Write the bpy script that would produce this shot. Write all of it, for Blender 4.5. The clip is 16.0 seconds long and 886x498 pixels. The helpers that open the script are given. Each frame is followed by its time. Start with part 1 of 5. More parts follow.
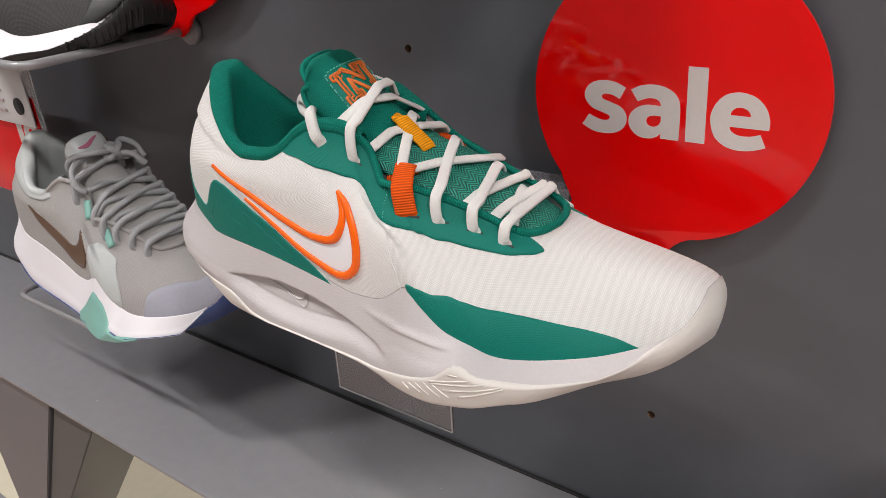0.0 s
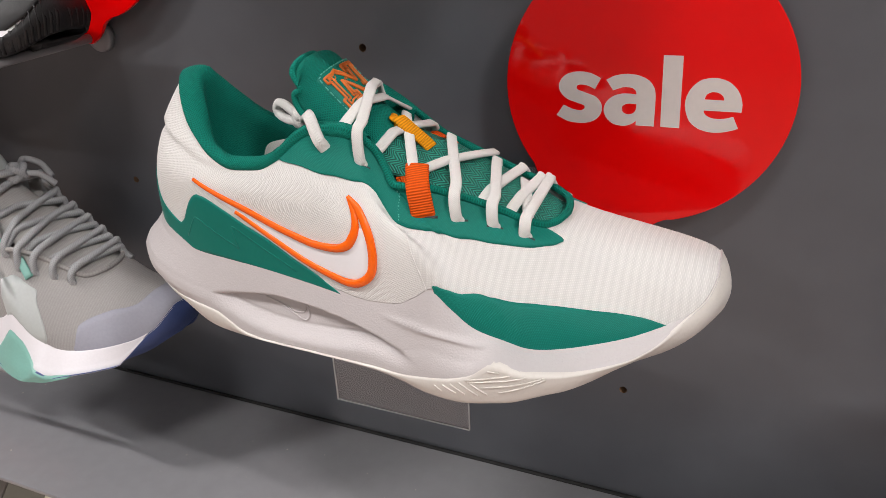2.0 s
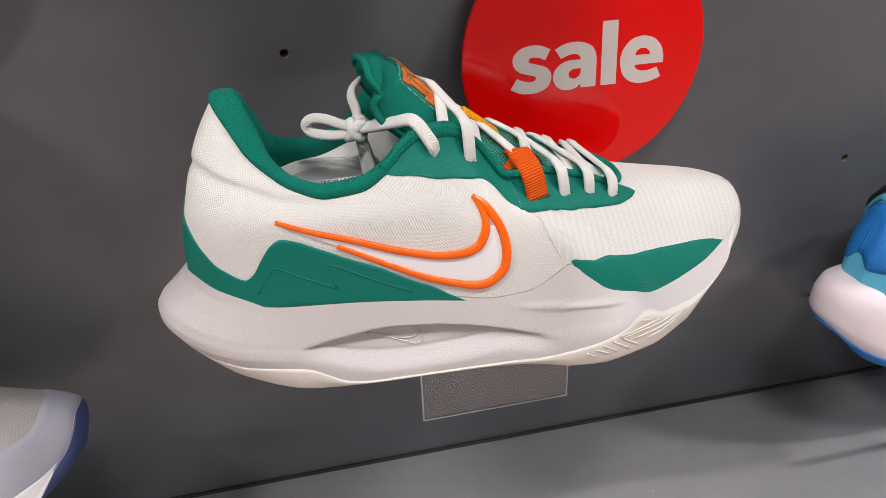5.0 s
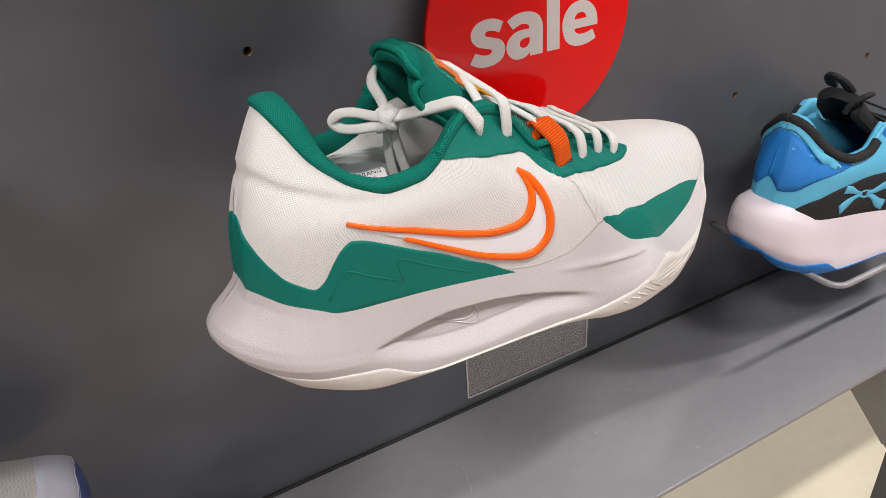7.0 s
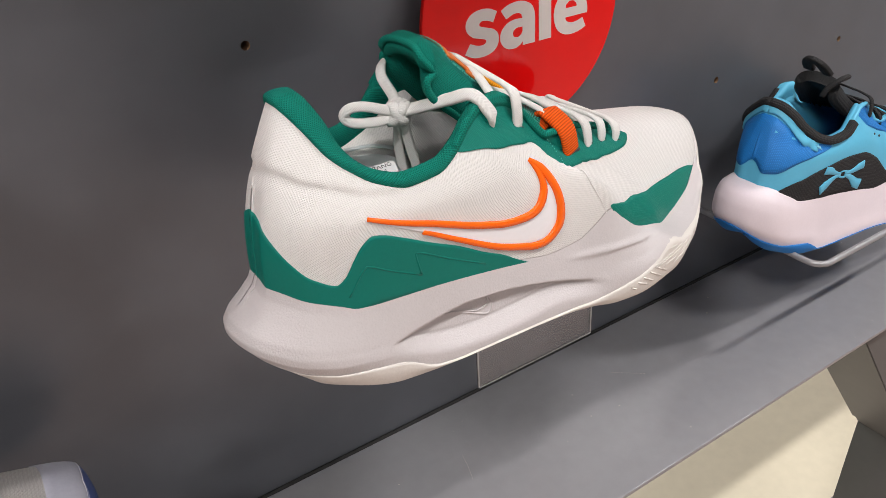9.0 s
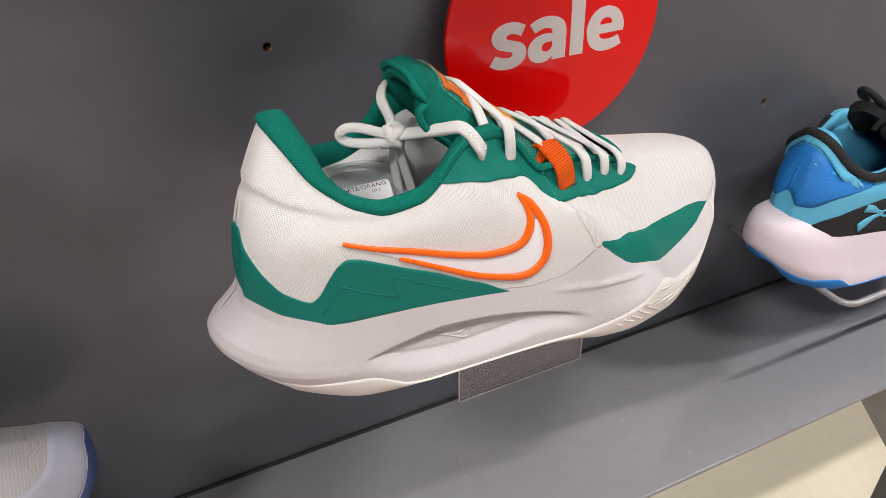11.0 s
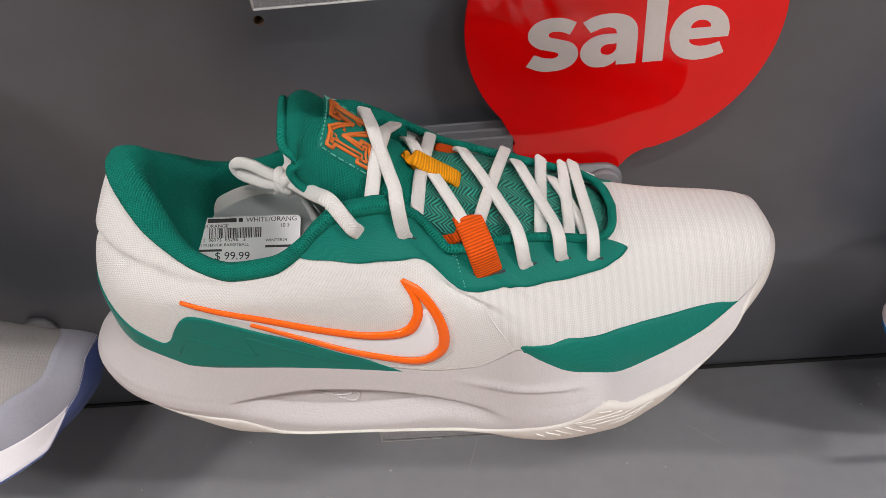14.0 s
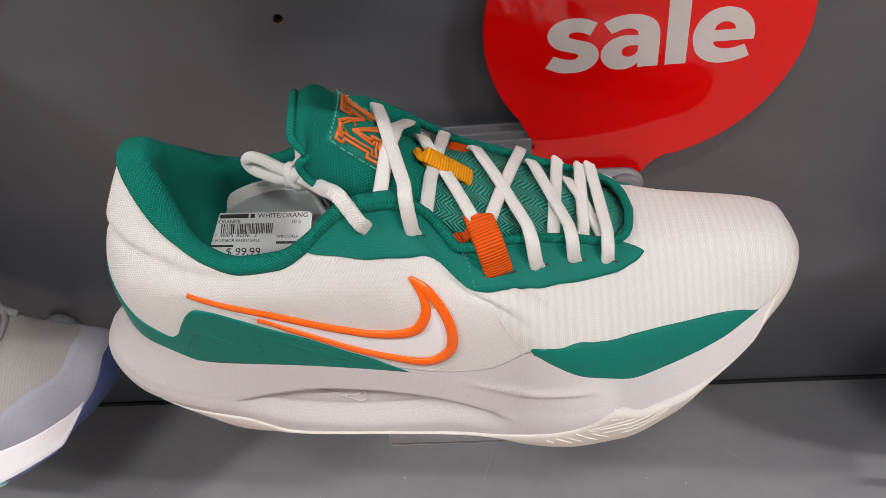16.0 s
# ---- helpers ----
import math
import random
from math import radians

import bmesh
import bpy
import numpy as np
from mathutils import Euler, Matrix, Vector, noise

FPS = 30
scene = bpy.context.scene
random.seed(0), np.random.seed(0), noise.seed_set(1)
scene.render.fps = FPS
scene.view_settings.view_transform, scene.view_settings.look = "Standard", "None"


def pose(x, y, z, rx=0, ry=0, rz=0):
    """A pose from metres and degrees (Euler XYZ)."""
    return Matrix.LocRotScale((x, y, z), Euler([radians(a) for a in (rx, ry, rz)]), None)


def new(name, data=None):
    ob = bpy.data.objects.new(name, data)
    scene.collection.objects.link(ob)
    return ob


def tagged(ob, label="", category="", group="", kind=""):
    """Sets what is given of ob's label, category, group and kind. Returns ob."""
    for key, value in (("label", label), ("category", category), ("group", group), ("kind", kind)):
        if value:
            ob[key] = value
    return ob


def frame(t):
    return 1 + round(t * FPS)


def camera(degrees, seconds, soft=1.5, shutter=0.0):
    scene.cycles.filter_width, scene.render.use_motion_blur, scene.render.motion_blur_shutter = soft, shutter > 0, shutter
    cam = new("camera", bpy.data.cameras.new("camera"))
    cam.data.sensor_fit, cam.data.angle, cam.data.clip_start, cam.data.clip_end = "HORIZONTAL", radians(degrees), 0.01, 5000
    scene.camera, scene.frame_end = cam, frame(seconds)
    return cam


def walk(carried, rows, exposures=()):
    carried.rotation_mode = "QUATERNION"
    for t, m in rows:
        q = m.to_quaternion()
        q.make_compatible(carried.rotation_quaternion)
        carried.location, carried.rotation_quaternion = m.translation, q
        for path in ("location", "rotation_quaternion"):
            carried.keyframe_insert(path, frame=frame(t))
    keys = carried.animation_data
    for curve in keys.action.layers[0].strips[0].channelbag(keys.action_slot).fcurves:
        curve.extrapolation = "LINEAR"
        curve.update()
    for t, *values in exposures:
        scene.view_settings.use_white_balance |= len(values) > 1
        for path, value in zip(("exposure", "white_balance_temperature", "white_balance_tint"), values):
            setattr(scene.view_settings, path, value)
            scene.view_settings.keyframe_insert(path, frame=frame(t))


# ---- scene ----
# camera, path, light and exposure
Z0 = 1.10          # height of the peg hole that all the wall's places are counted from
cam = camera(60.6, 16.0, soft=0.55)
PATH = [
    (0.0, 0.3080, -0.3880, 1.1965, 63.97, 3.64, 35.14),
    (0.5, 0.3064, -0.3899, 1.1966, 63.90, 3.36, 34.02),
    (1.0, 0.2941, -0.3978, 1.1974, 63.70, 3.14, 31.63),
    (1.5, 0.2717, -0.4089, 1.1970, 63.46, 3.00, 27.71),
    (2.0, 0.2401, -0.4226, 1.2002, 63.09, 3.01, 22.99),
    (2.5, 0.1962, -0.4332, 1.2010, 62.63, 2.62, 17.00),
    (3.0, 0.1532, -0.4397, 1.1985, 62.23, 2.45, 11.10),
    (3.5, 0.1114, -0.4410, 1.2004, 61.82, 2.05, 4.81),
    (4.0, 0.0723, -0.4427, 1.2026, 61.65, 1.87, -1.30),
    (6.5, -0.0897, -0.4156, 1.2100, 59.88, 2.75, -26.72),
    (7.0, -0.1039, -0.4026, 1.2119, 59.04, 3.04, -29.83),
    (7.5, -0.1159, -0.3933, 1.2116, 58.57, 3.12, -32.03),
    (8.0, -0.1244, -0.3888, 1.2129, 58.26, 3.11, -33.36),
    (10.5, -0.1130, -0.3987, 1.2279, 56.95, 1.58, -29.59),
    (11.0, -0.0844, -0.4017, 1.2418, 55.32, 0.89, -25.55),
    (11.5, -0.0459, -0.3991, 1.2554, 52.98, -0.02, -20.87),
    (12.0, -0.0038, -0.3925, 1.2659, 50.28, -0.13, -15.74),
    (12.5, 0.0330, -0.3753, 1.2718, 48.08, 0.48, -10.92),
    (13.0, 0.0614, -0.3629, 1.2786, 46.30, 1.71, -6.85),
    (13.5, 0.0837, -0.3565, 1.2840, 45.22, 3.41, -3.47),
    (14.0, 0.0998, -0.3429, 1.2782, 44.55, 4.86, -1.04),
    (14.5, 0.1071, -0.3365, 1.2740, 44.17, 5.79, 0.40),
    (15.0, 0.1073, -0.3374, 1.2717, 44.18, 6.20, 1.22),
    (15.5, 0.1071, -0.3393, 1.2714, 44.75, 6.04, 1.45),
    (16.0, 0.1072, -0.3436, 1.2698, 45.83, 5.66, 1.46),
]
walk(cam, [(t, pose(x, y, z, rx, ry, rz)) for t, x, y, z, rx, ry, rz in PATH], exposures=((0, 0.0), (1.5, 0.03), (3, 0.10), (6.5, 0.14), (11, 0.15), (12.5, 0.04), (14, -0.05), (16, -0.05)))

world = bpy.data.worlds.new("shop_air")
scene.world = world
world.use_nodes = True
world.node_tree.nodes["Background"].inputs[0].default_value = (0.9, 0.95, 1.0, 1)
world.node_tree.nodes["Background"].inputs[1].default_value = 0.02
scene.view_settings.exposure = 0.0


def area_lamp(name, x, y, z, w, h, power, colour=(1, 0.955, 0.945), aim=(0, 0, -1)):
    data = bpy.data.lights.new(name, "AREA")
    data.shape, data.size, data.size_y, data.energy, data.color = "RECTANGLE", w, h, power, colour
    ob = new(name, data)
    ob.matrix_world = Matrix.Translation((x, y, z)) @ Vector(aim).to_track_quat("-Z", "Y").to_matrix().to_4x4()
    return ob


# front row set by the wire's shadow; far and rear lamps are added fill
LAMPS = [(-1.5, -1.07, 41), (0.15, -1.07, 17), (1.9, -1.07, 48), (-1.3, -2.9, 16), (1.4, -2.9, 20), (-0.8, 1.2, 30), (1.2, 1.2, 30)]
for lx, ly, lp in LAMPS:
    area_lamp("ceiling_and_fill_lamp", lx, ly, 2.93, 0.55, 0.06, lp)


# ---- materials ----
def mat(name, colour, rough=0.5, metal=0.0, var=0.08, scale=40.0, bump=0.0, bump_scale=400.0, fine=None, coat=0.0, sheen=0.0, spec=0.5):
    """A surface with colour that drifts at two scales and fine relief. fine: (kind, size, depth, tint) of a woven pattern."""
    m = bpy.data.materials.new(name)
    m.use_nodes = True
    nt = m.node_tree
    n, l = nt.nodes, nt.links
    b = n["Principled BSDF"]
    b.inputs["Roughness"].default_value, b.inputs["Metallic"].default_value = rough, metal
    b.inputs["Coat Weight"].default_value, b.inputs["Sheen Weight"].default_value = coat, sheen
    b.inputs["Specular IOR Level"].default_value = spec
    tc = n.new("ShaderNodeTexCoord")
    n1 = n.new("ShaderNodeTexNoise"); n1.inputs["Scale"].default_value = scale; n1.inputs["Detail"].default_value = 5
    n2 = n.new("ShaderNodeTexNoise"); n2.inputs["Scale"].default_value = scale * 14; n2.inputs["Detail"].default_value = 3
    for q in (n1, n2):
        l.new(tc.outputs["Object"], q.inputs["Vector"])
    add = n.new("ShaderNodeMath"); add.operation = "ADD"
    l.new(n1.outputs["Fac"], add.inputs[0]); l.new(n2.outputs["Fac"], add.inputs[1])
    ramp = n.new("ShaderNodeMapRange")
    ramp.inputs["From Min"].default_value, ramp.inputs["From Max"].default_value = 0.6, 1.4
    ramp.inputs["To Min"].default_value, ramp.inputs["To Max"].default_value = 1 - var, 1 + var
    l.new(add.outputs[0], ramp.inputs["Value"])
    mul = n.new("ShaderNodeVectorMath"); mul.operation = "SCALE"
    mul.inputs[0].default_value = colour
    l.new(ramp.outputs[0], mul.inputs["Scale"])
    out_col = mul.outputs[0]
    height = None
    if fine:
        kind, size, depth, tint = fine
        mp = n.new("ShaderNodeMapping")
        l.new(tc.outputs["UV"], mp.inputs["Vector"])

        def waves(direction, period, amount=0.4):
            q = n.new("ShaderNodeTexWave")
            q.bands_direction = direction
            q.inputs["Scale"].default_value = 0.314 / period
            q.inputs["Distortion"].default_value, q.inputs["Detail"].default_value, q.inputs["Detail Scale"].default_value = amount, 1.5, 1.5
            l.new(mp.outputs[0], q.inputs["Vector"])
            return q.outputs["Fac"]

        def calc(op, a, b):
            q = n.new("ShaderNodeMath")
            q.operation = op
            for k, w in enumerate((a, b)):
                if isinstance(w, (int, float)):
                    q.inputs[k].default_value = w
                else:
                    l.new(w, q.inputs[k])
            return q.outputs[0]

        if kind == "mesh":      # woven cells in a slanting grid
            mp.inputs["Rotation"].default_value = (0, 0, 0.785)
            height = calc("MAXIMUM", waves("X", size), waves("Y", size))
        elif kind == "weave":   # crossing threads
            height = calc("MULTIPLY", waves("X", size), waves("Y", size))
        elif kind == "grosgrain":
            height = waves("X", size)
        elif kind == "ribs":    # bands of open and close mesh across the length
            band = waves("X", size, 0.8)
            grid = calc("MULTIPLY", waves("X", size * 0.2), waves("Y", size * 0.28))
            height = calc("MULTIPLY_ADD", band, 0.30)
            q = height.node
            l.new(calc("MULTIPLY", grid, 0.70), q.inputs[2])
        elif kind == "zigzag":  # herringbone
            sx = n.new("ShaderNodeSeparateXYZ"); l.new(tc.outputs["UV"], sx.inputs[0])
            pp = n.new("ShaderNodeMath"); pp.operation = "PINGPONG"; pp.inputs[1].default_value = size * 1.6
            l.new(sx.outputs["Y"], pp.inputs[0])
            ad = n.new("ShaderNodeMath"); ad.operation = "MULTIPLY_ADD"; ad.inputs[1].default_value = 1.3
            l.new(pp.outputs[0], ad.inputs[0]); l.new(sx.outputs["X"], ad.inputs[2])
            si = calc("MULTIPLY", ad.outputs[0], 6.283 / size)
            sn = n.new("ShaderNodeMath"); sn.operation = "SINE"; l.new(si, sn.inputs[0])
            mr = n.new("ShaderNodeMapRange"); mr.inputs["From Min"].default_value = -1
            l.new(sn.outputs[0], mr.inputs["Value"])
            height = mr.outputs[0]
        # tint darkens the colour in the relief's lows, as shade in the pits
        mixc = n.new("ShaderNodeMix"); mixc.data_type = "RGBA"; mixc.blend_type = "MULTIPLY"
        mixc.inputs["Factor"].default_value = 1.0
        tr = n.new("ShaderNodeMapRange")
        tr.inputs["To Min"].default_value, tr.inputs["To Max"].default_value = tint, 1.0
        l.new(height, tr.inputs["Value"])
        l.new(out_col, mixc.inputs["A"]); l.new(tr.outputs[0], mixc.inputs["B"])
        out_col = mixc.outputs["Result"]
        bp = n.new("ShaderNodeBump"); bp.inputs["Strength"].default_value = 0.9; bp.inputs["Distance"].default_value = depth
        l.new(height, bp.inputs["Height"]); l.new(bp.outputs[0], b.inputs["Normal"])
    elif bump:
        n3 = n.new("ShaderNodeTexNoise"); n3.inputs["Scale"].default_value = bump_scale; n3.inputs["Detail"].default_value = 4
        l.new(tc.outputs["Object"], n3.inputs["Vector"])
        bp = n.new("ShaderNodeBump"); bp.inputs["Strength"].default_value = 0.6; bp.inputs["Distance"].default_value = bump
        l.new(n3.outputs["Fac"], bp.inputs["Height"]); l.new(bp.outputs[0], b.inputs["Normal"])
    l.new(out_col, b.inputs["Base Color"])
    rr = n.new("ShaderNodeMapRange")
    rr.inputs["To Min"].default_value, rr.inputs["To Max"].default_value = rough * 0.85, min(1, rough * 1.15)
    l.new(n1.outputs["Fac"], rr.inputs["Value"]); l.new(rr.outputs[0], b.inputs["Roughness"])
    return m


def clear(name, colour=(0.93, 0.95, 0.96), rough=0.05, ior=1.49, haze=0.0):
    m = bpy.data.materials.new(name)
    m.use_nodes = True
    b = m.node_tree.nodes["Principled BSDF"]
    b.inputs["Base Color"].default_value = (*colour, 1)
    b.inputs["Transmission Weight"].default_value, b.inputs["Roughness"].default_value, b.inputs["IOR"].default_value = 1.0 - haze, rough, ior
    return m


# broad tone drift carries smudges and, as colour, the wall's soft reflections
M_WALL = mat("graphite_laminate", (0.091, 0.097, 0.109), 0.36, var=0.12, scale=2.2, bump=0.00008, bump_scale=900, spec=0.8)
M_LEDGE = mat("grey_laminate", (0.225, 0.225, 0.237), 0.32, var=0.08, scale=6, bump=0.00006, bump_scale=700, spec=0.8)
M_HOLE = mat("raw_chipboard", (0.22, 0.13, 0.07), 0.9, var=0.3, scale=300)
M_DARK = mat("dark_gap", (0.01, 0.01, 0.01), 0.8)
M_FLOOR = mat("cream_floor_tile", (0.62, 0.57, 0.44), 0.3, var=0.06, scale=3)
M_PLASTER = mat("shop_plaster", (0.34, 0.34, 0.34), 0.8, var=0.03, scale=2)
M_RED = mat("gloss_red_card", (0.86, 0.0015, 0.002), 0.05, var=0.03, scale=5, spec=0.5)
M_LETTER = mat("off_white_print", (0.72, 0.66, 0.63), 0.2, var=0.03, scale=30, coat=0.5)
# the haze is diffuse white put in for pale reflections on the sheet
M_ACRYL = clear("clear_acrylic", (0.98, 0.985, 0.99), 0.03, 1.28, haze=0.07)
M_SMOKE = clear("grey_acrylic", (0.55, 0.56, 0.6), 0.12, haze=0.25)
M_STEEL = mat("satin_grey_wire", (0.30, 0.30, 0.31), 0.38, metal=0.3, var=0.04)
M_BOOT = mat("white_knit", (0.74, 0.73, 0.705), 0.75, var=0.03, fine=("mesh", 0.0009, 0.00016, 0.86))
M_VAMP = mat("white_ribbed_mesh", (0.75, 0.735, 0.71), 0.6, var=0.03, fine=("ribs", 0.0042, 0.00014, 0.78))
M_GREEN = mat("green_coated_cloth", (0.003, 0.205, 0.155), 0.5, var=0.06, fine=("weave", 0.0008, 0.00008, 0.78), spec=0.2)
M_GREENP = mat("green_moulded_film", (0.002, 0.165, 0.128), 0.42, var=0.05, bump=0.00005, bump_scale=1500, spec=0.2)
M_GKNIT = mat("green_knit", (0.002, 0.215, 0.155), 0.85, var=0.1, fine=("mesh", 0.00085, 0.0004, 0.55), spec=0.2)
# lightened colour and strong tint paint the glints on the herringbone threads
M_GZIG = mat("green_herringbone", (0.03, 0.38, 0.285), 0.5, var=0.12, fine=("zigzag", 0.0017, 0.0005, 0.16), spec=0.5)
M_ORANGE = mat("orange_rubber", (0.95, 0.135, 0.001), 0.25, var=0.04, coat=0.1)
M_OWEB = mat("orange_webbing", (0.85, 0.105, 0.003), 0.7, var=0.1, fine=("grosgrain", 0.0012, 0.0003, 0.6), spec=0.2)
M_YWEB = mat("amber_webbing", (0.88, 0.34, 0.005), 0.7, var=0.1, fine=("grosgrain", 0.0012, 0.0003, 0.65), spec=0.2)
M_LACE = mat("white_lace", (0.78, 0.77, 0.74), 0.8, var=0.04, fine=("zigzag", 0.0008, 0.00016, 0.92))
M_GSTITCH = mat("pale_green_thread", (.10, .42, .34), .6, var=.1, scale=300)
M_MID = mat("pale_grey_foam", (0.52, 0.49, 0.49), 0.5, var=0.03, bump=0.0003, bump_scale=1100)
M_OUT = mat("cream_rubber", (0.66, 0.63, 0.585), 0.5, var=0.03, bump=0.0002, bump_scale=700)
M_PRINT = mat("white_film", (0.82, 0.82, 0.84), 0.3, var=0.02)
M_PAPER = mat("label_paper", (0.74, 0.74, 0.74), 0.6, var=0.02)
M_INK = mat("label_ink", (0.03, 0.03, 0.03), 0.6)
M_FLANGE = mat("grey_plastic", (0.22, 0.22, 0.235), 0.35, var=0.04)
M_PINK = mat("faded_print", (0.55, 0.45, 0.45), 0.6)
M_FOAMW = mat("white_foam", (0.78, 0.76, 0.79), 0.45, var=0.03, bump=0.0001, bump_scale=900)
M_FOAMP = mat("lilac_foam", (0.74, 0.66, 0.70), 0.45, var=0.03, bump=0.0001, bump_scale=900)
M_GREYK = mat("grey_ribbed_knit", (0.46, 0.445, 0.43), 0.6, var=0.05, fine=("ribs", 0.0024, 0.0002, 0.74))
M_GREYS = mat("lilac_grey_suede", (0.34, 0.345, 0.40), 0.75, var=0.06)
M_GREYL = mat("grey_lace", (0.40, 0.41, 0.42), 0.8, var=0.06, fine=("mesh", 0.0012, 0.0003, 0.75))
M_SILVER = mat("silver_green_film", (0.48, 0.51, 0.50), 0.35, var=0.05)
M_MINT = mat("mint_rubber", (0.22, 0.46, 0.40), 0.4, var=0.05)
M_NAVY = mat("navy_rubber", (0.05, 0.08, 0.22), 0.45, var=0.06, bump=0.0002, bump_scale=500)
M_BROWN = mat("brown_metallic_film", (0.11, 0.065, 0.04), 0.3, var=0.08)
M_SKY = mat("sky_blue_synthetic", (0.10, 0.45, 0.66), 0.5, var=0.04, bump=0.0001)
M_SKYT = mat("pale_sky_thread", (0.25, 0.58, 0.74), 0.6, var=0.1)
M_BLUE = mat("bright_blue_mesh", (0.004, 0.215, 0.66), 0.6, var=0.05, fine=("weave", 0.0015, 0.0002, 0.75))
M_BLACKK = mat("black_knit", (0.012, 0.012, 0.013), 0.8, var=0.15, fine=("weave", 0.0016, 0.0004, 0.6))
M_BLACKR = mat("black_rubber", (0.012, 0.012, 0.013), 0.5, var=0.1, bump=0.0004, bump_scale=250)
M_CHARC = mat("charcoal_ribbed_knit", (0.045, 0.045, 0.042), 0.7, var=0.08, fine=("ribs", 0.0034, 0.0003, 0.55))
M_PLASTIC = clear("milky_plastic_insert", (0.80, 0.86, 0.87), 0.28, haze=0.35)
# slightly greener than the wall: reflected light put into the leg's colour
M_LEG = mat("charcoal_laminate_reflect_tint", (0.07, 0.075, 0.073), 0.45, var=0.05, scale=5)
M_OTHREAD = mat("orange_thread", (0.62, 0.15, 0.02), 0.55, var=0.1, scale=200)
M_DUST = mat("pale_dust", (0.45, 0.42, 0.38), 0.9, var=0.2, scale=400)
M_ROSE = mat("faded_rose_print", (0.42, 0.12, 0.20), 0.5, var=0.05)
M_CARPET = mat("rose_carpet", (0.55, 0.42, 0.36), 0.95, var=0.25, scale=60)
M_STRIP = mat("grey_floor_strip", (0.22, 0.21, 0.22), 0.5, var=0.06, scale=8)
# pale grey for eyelet rims and for the shine along acrylic edges
M_EDGE = mat("pale_rim_and_edge_shine", (0.52, 0.54, 0.55), 0.25, var=0.15, scale=60)


# ---- building tools ----
def pchip(keys):
    """A smooth curve through (u, v) pairs that doesn't overshoot."""
    k = np.array(sorted(keys), float)
    x, y = k[:, 0], k[:, 1]
    h = np.diff(x)
    d = np.diff(y) / h
    m = np.zeros(len(x))
    m[0], m[-1] = d[0], d[-1]
    for i in range(1, len(x) - 1):
        if d[i - 1] * d[i] > 0:
            a, b = 2 * h[i] + h[i - 1], h[i] + 2 * h[i - 1]
            m[i] = (a + b) / (a / d[i - 1] + b / d[i])

    def f(u):
        u = np.clip(u, x[0], x[-1])
        i = np.clip(np.searchsorted(x, u, side="right") - 1, 0, len(x) - 2)
        t = (u - x[i]) / h[i]
        return (2 * t**3 - 3 * t**2 + 1) * y[i] + (t**3 - 2 * t**2 + t) * h[i] * m[i] + (3 * t**2 - 2 * t**3) * y[i + 1] + (t**3 - t**2) * h[i] * m[i + 1]
    return f


def rounded(points, n=8, closed=False):
    """A smooth line through points (Catmull-Rom), n steps a span."""
    p = [np.array(q, float) for q in points]
    m = len(p)
    out = []
    for i in range(m if closed else m - 1):
        a = p[(i - 1) % m] if closed or i > 0 else 2 * p[0] - p[1]
        b, c = p[i], p[(i + 1) % m]
        d = p[(i + 2) % m] if closed or i + 2 < m else 2 * p[-1] - p[-2]
        for j in range(n):
            t = j / n
            out.append(0.5 * (2 * b + (c - a) * t + (2 * a - 5 * b + 4 * c - d) * t * t + (3 * b - a - 3 * c + d) * t**3))
    if not closed:
        out.append(p[-1])
    return np.array(out)


def mesh_from(name, verts, faces, smooth=True):
    me = bpy.data.meshes.new(name)
    me.from_pydata([tuple(map(float, v)) for v in verts], [], [tuple(f) for f in faces])
    bm = bmesh.new()
    bm.from_mesh(me)
    bmesh.ops.recalc_face_normals(bm, faces=bm.faces)
    bm.to_mesh(me)
    bm.free()
    if smooth:
        me.polygons.foreach_set("use_smooth", [True] * len(me.polygons))
    return me


def thing(name, x, y, z, label, category, group="", kind=""):
    ob = new(name)
    ob.empty_display_size = 0.02
    ob.location = (x, y, z)
    return tagged(ob, label, category, group, kind)


def base_of(ob):
    return Vector(ob.location) + (base_of(ob.parent) if ob.parent else Vector())


def part(name, geo, material, parent, label="", smooth=True):
    """One mesh under a thing or under a part. geo: (vertices in world places, faces), or a bmesh."""
    if isinstance(geo, bmesh.types.BMesh):
        me = bpy.data.meshes.new(name)
        bmesh.ops.recalc_face_normals(geo, faces=geo.faces)
        geo.to_mesh(me)
        geo.free()
        if smooth:
            me.polygons.foreach_set("use_smooth", [True] * len(me.polygons))
    else:
        me = mesh_from(name, geo[0], geo[1], smooth)
        if len(geo) > 2:
            layer = me.uv_layers.new(name="cloth")
            corner = np.empty(len(me.loops), dtype=np.int32)
            me.loops.foreach_get("vertex_index", corner)
            layer.data.foreach_set("uv", np.array(geo[2], dtype=np.float32)[corner].ravel())
    if parent:
        me.transform(Matrix.Translation(-base_of(parent)))
    me.materials.append(material)
    ob = new(name, me)
    ob.parent = parent
    if label:
        tagged(ob, label)
    return ob


def grid_uv(verts, nu, nv):
    """Cloth coordinates of a grid, in metres along and across."""
    p = np.array([[float(c) for c in v] for v in verts]).reshape(nu, nv, 3)
    a = np.concatenate([[0], np.cumsum(np.linalg.norm(np.diff(p, axis=0), axis=2).mean(1))])
    b = np.concatenate([np.zeros((nu, 1)), np.cumsum(np.linalg.norm(np.diff(p, axis=1), axis=2), axis=1)], axis=1)
    return [(a[i], b[i, j]) for i in range(nu) for j in range(nv)]


def grid_faces(nu, nv, wrap_u=False, start=0):
    out = []
    for i in range(nu if wrap_u else nu - 1):
        for j in range(nv - 1):
            a, b = start + i * nv + j, start + ((i + 1) % nu) * nv + j
            out.append((a, b, b + 1, a + 1))
    return out


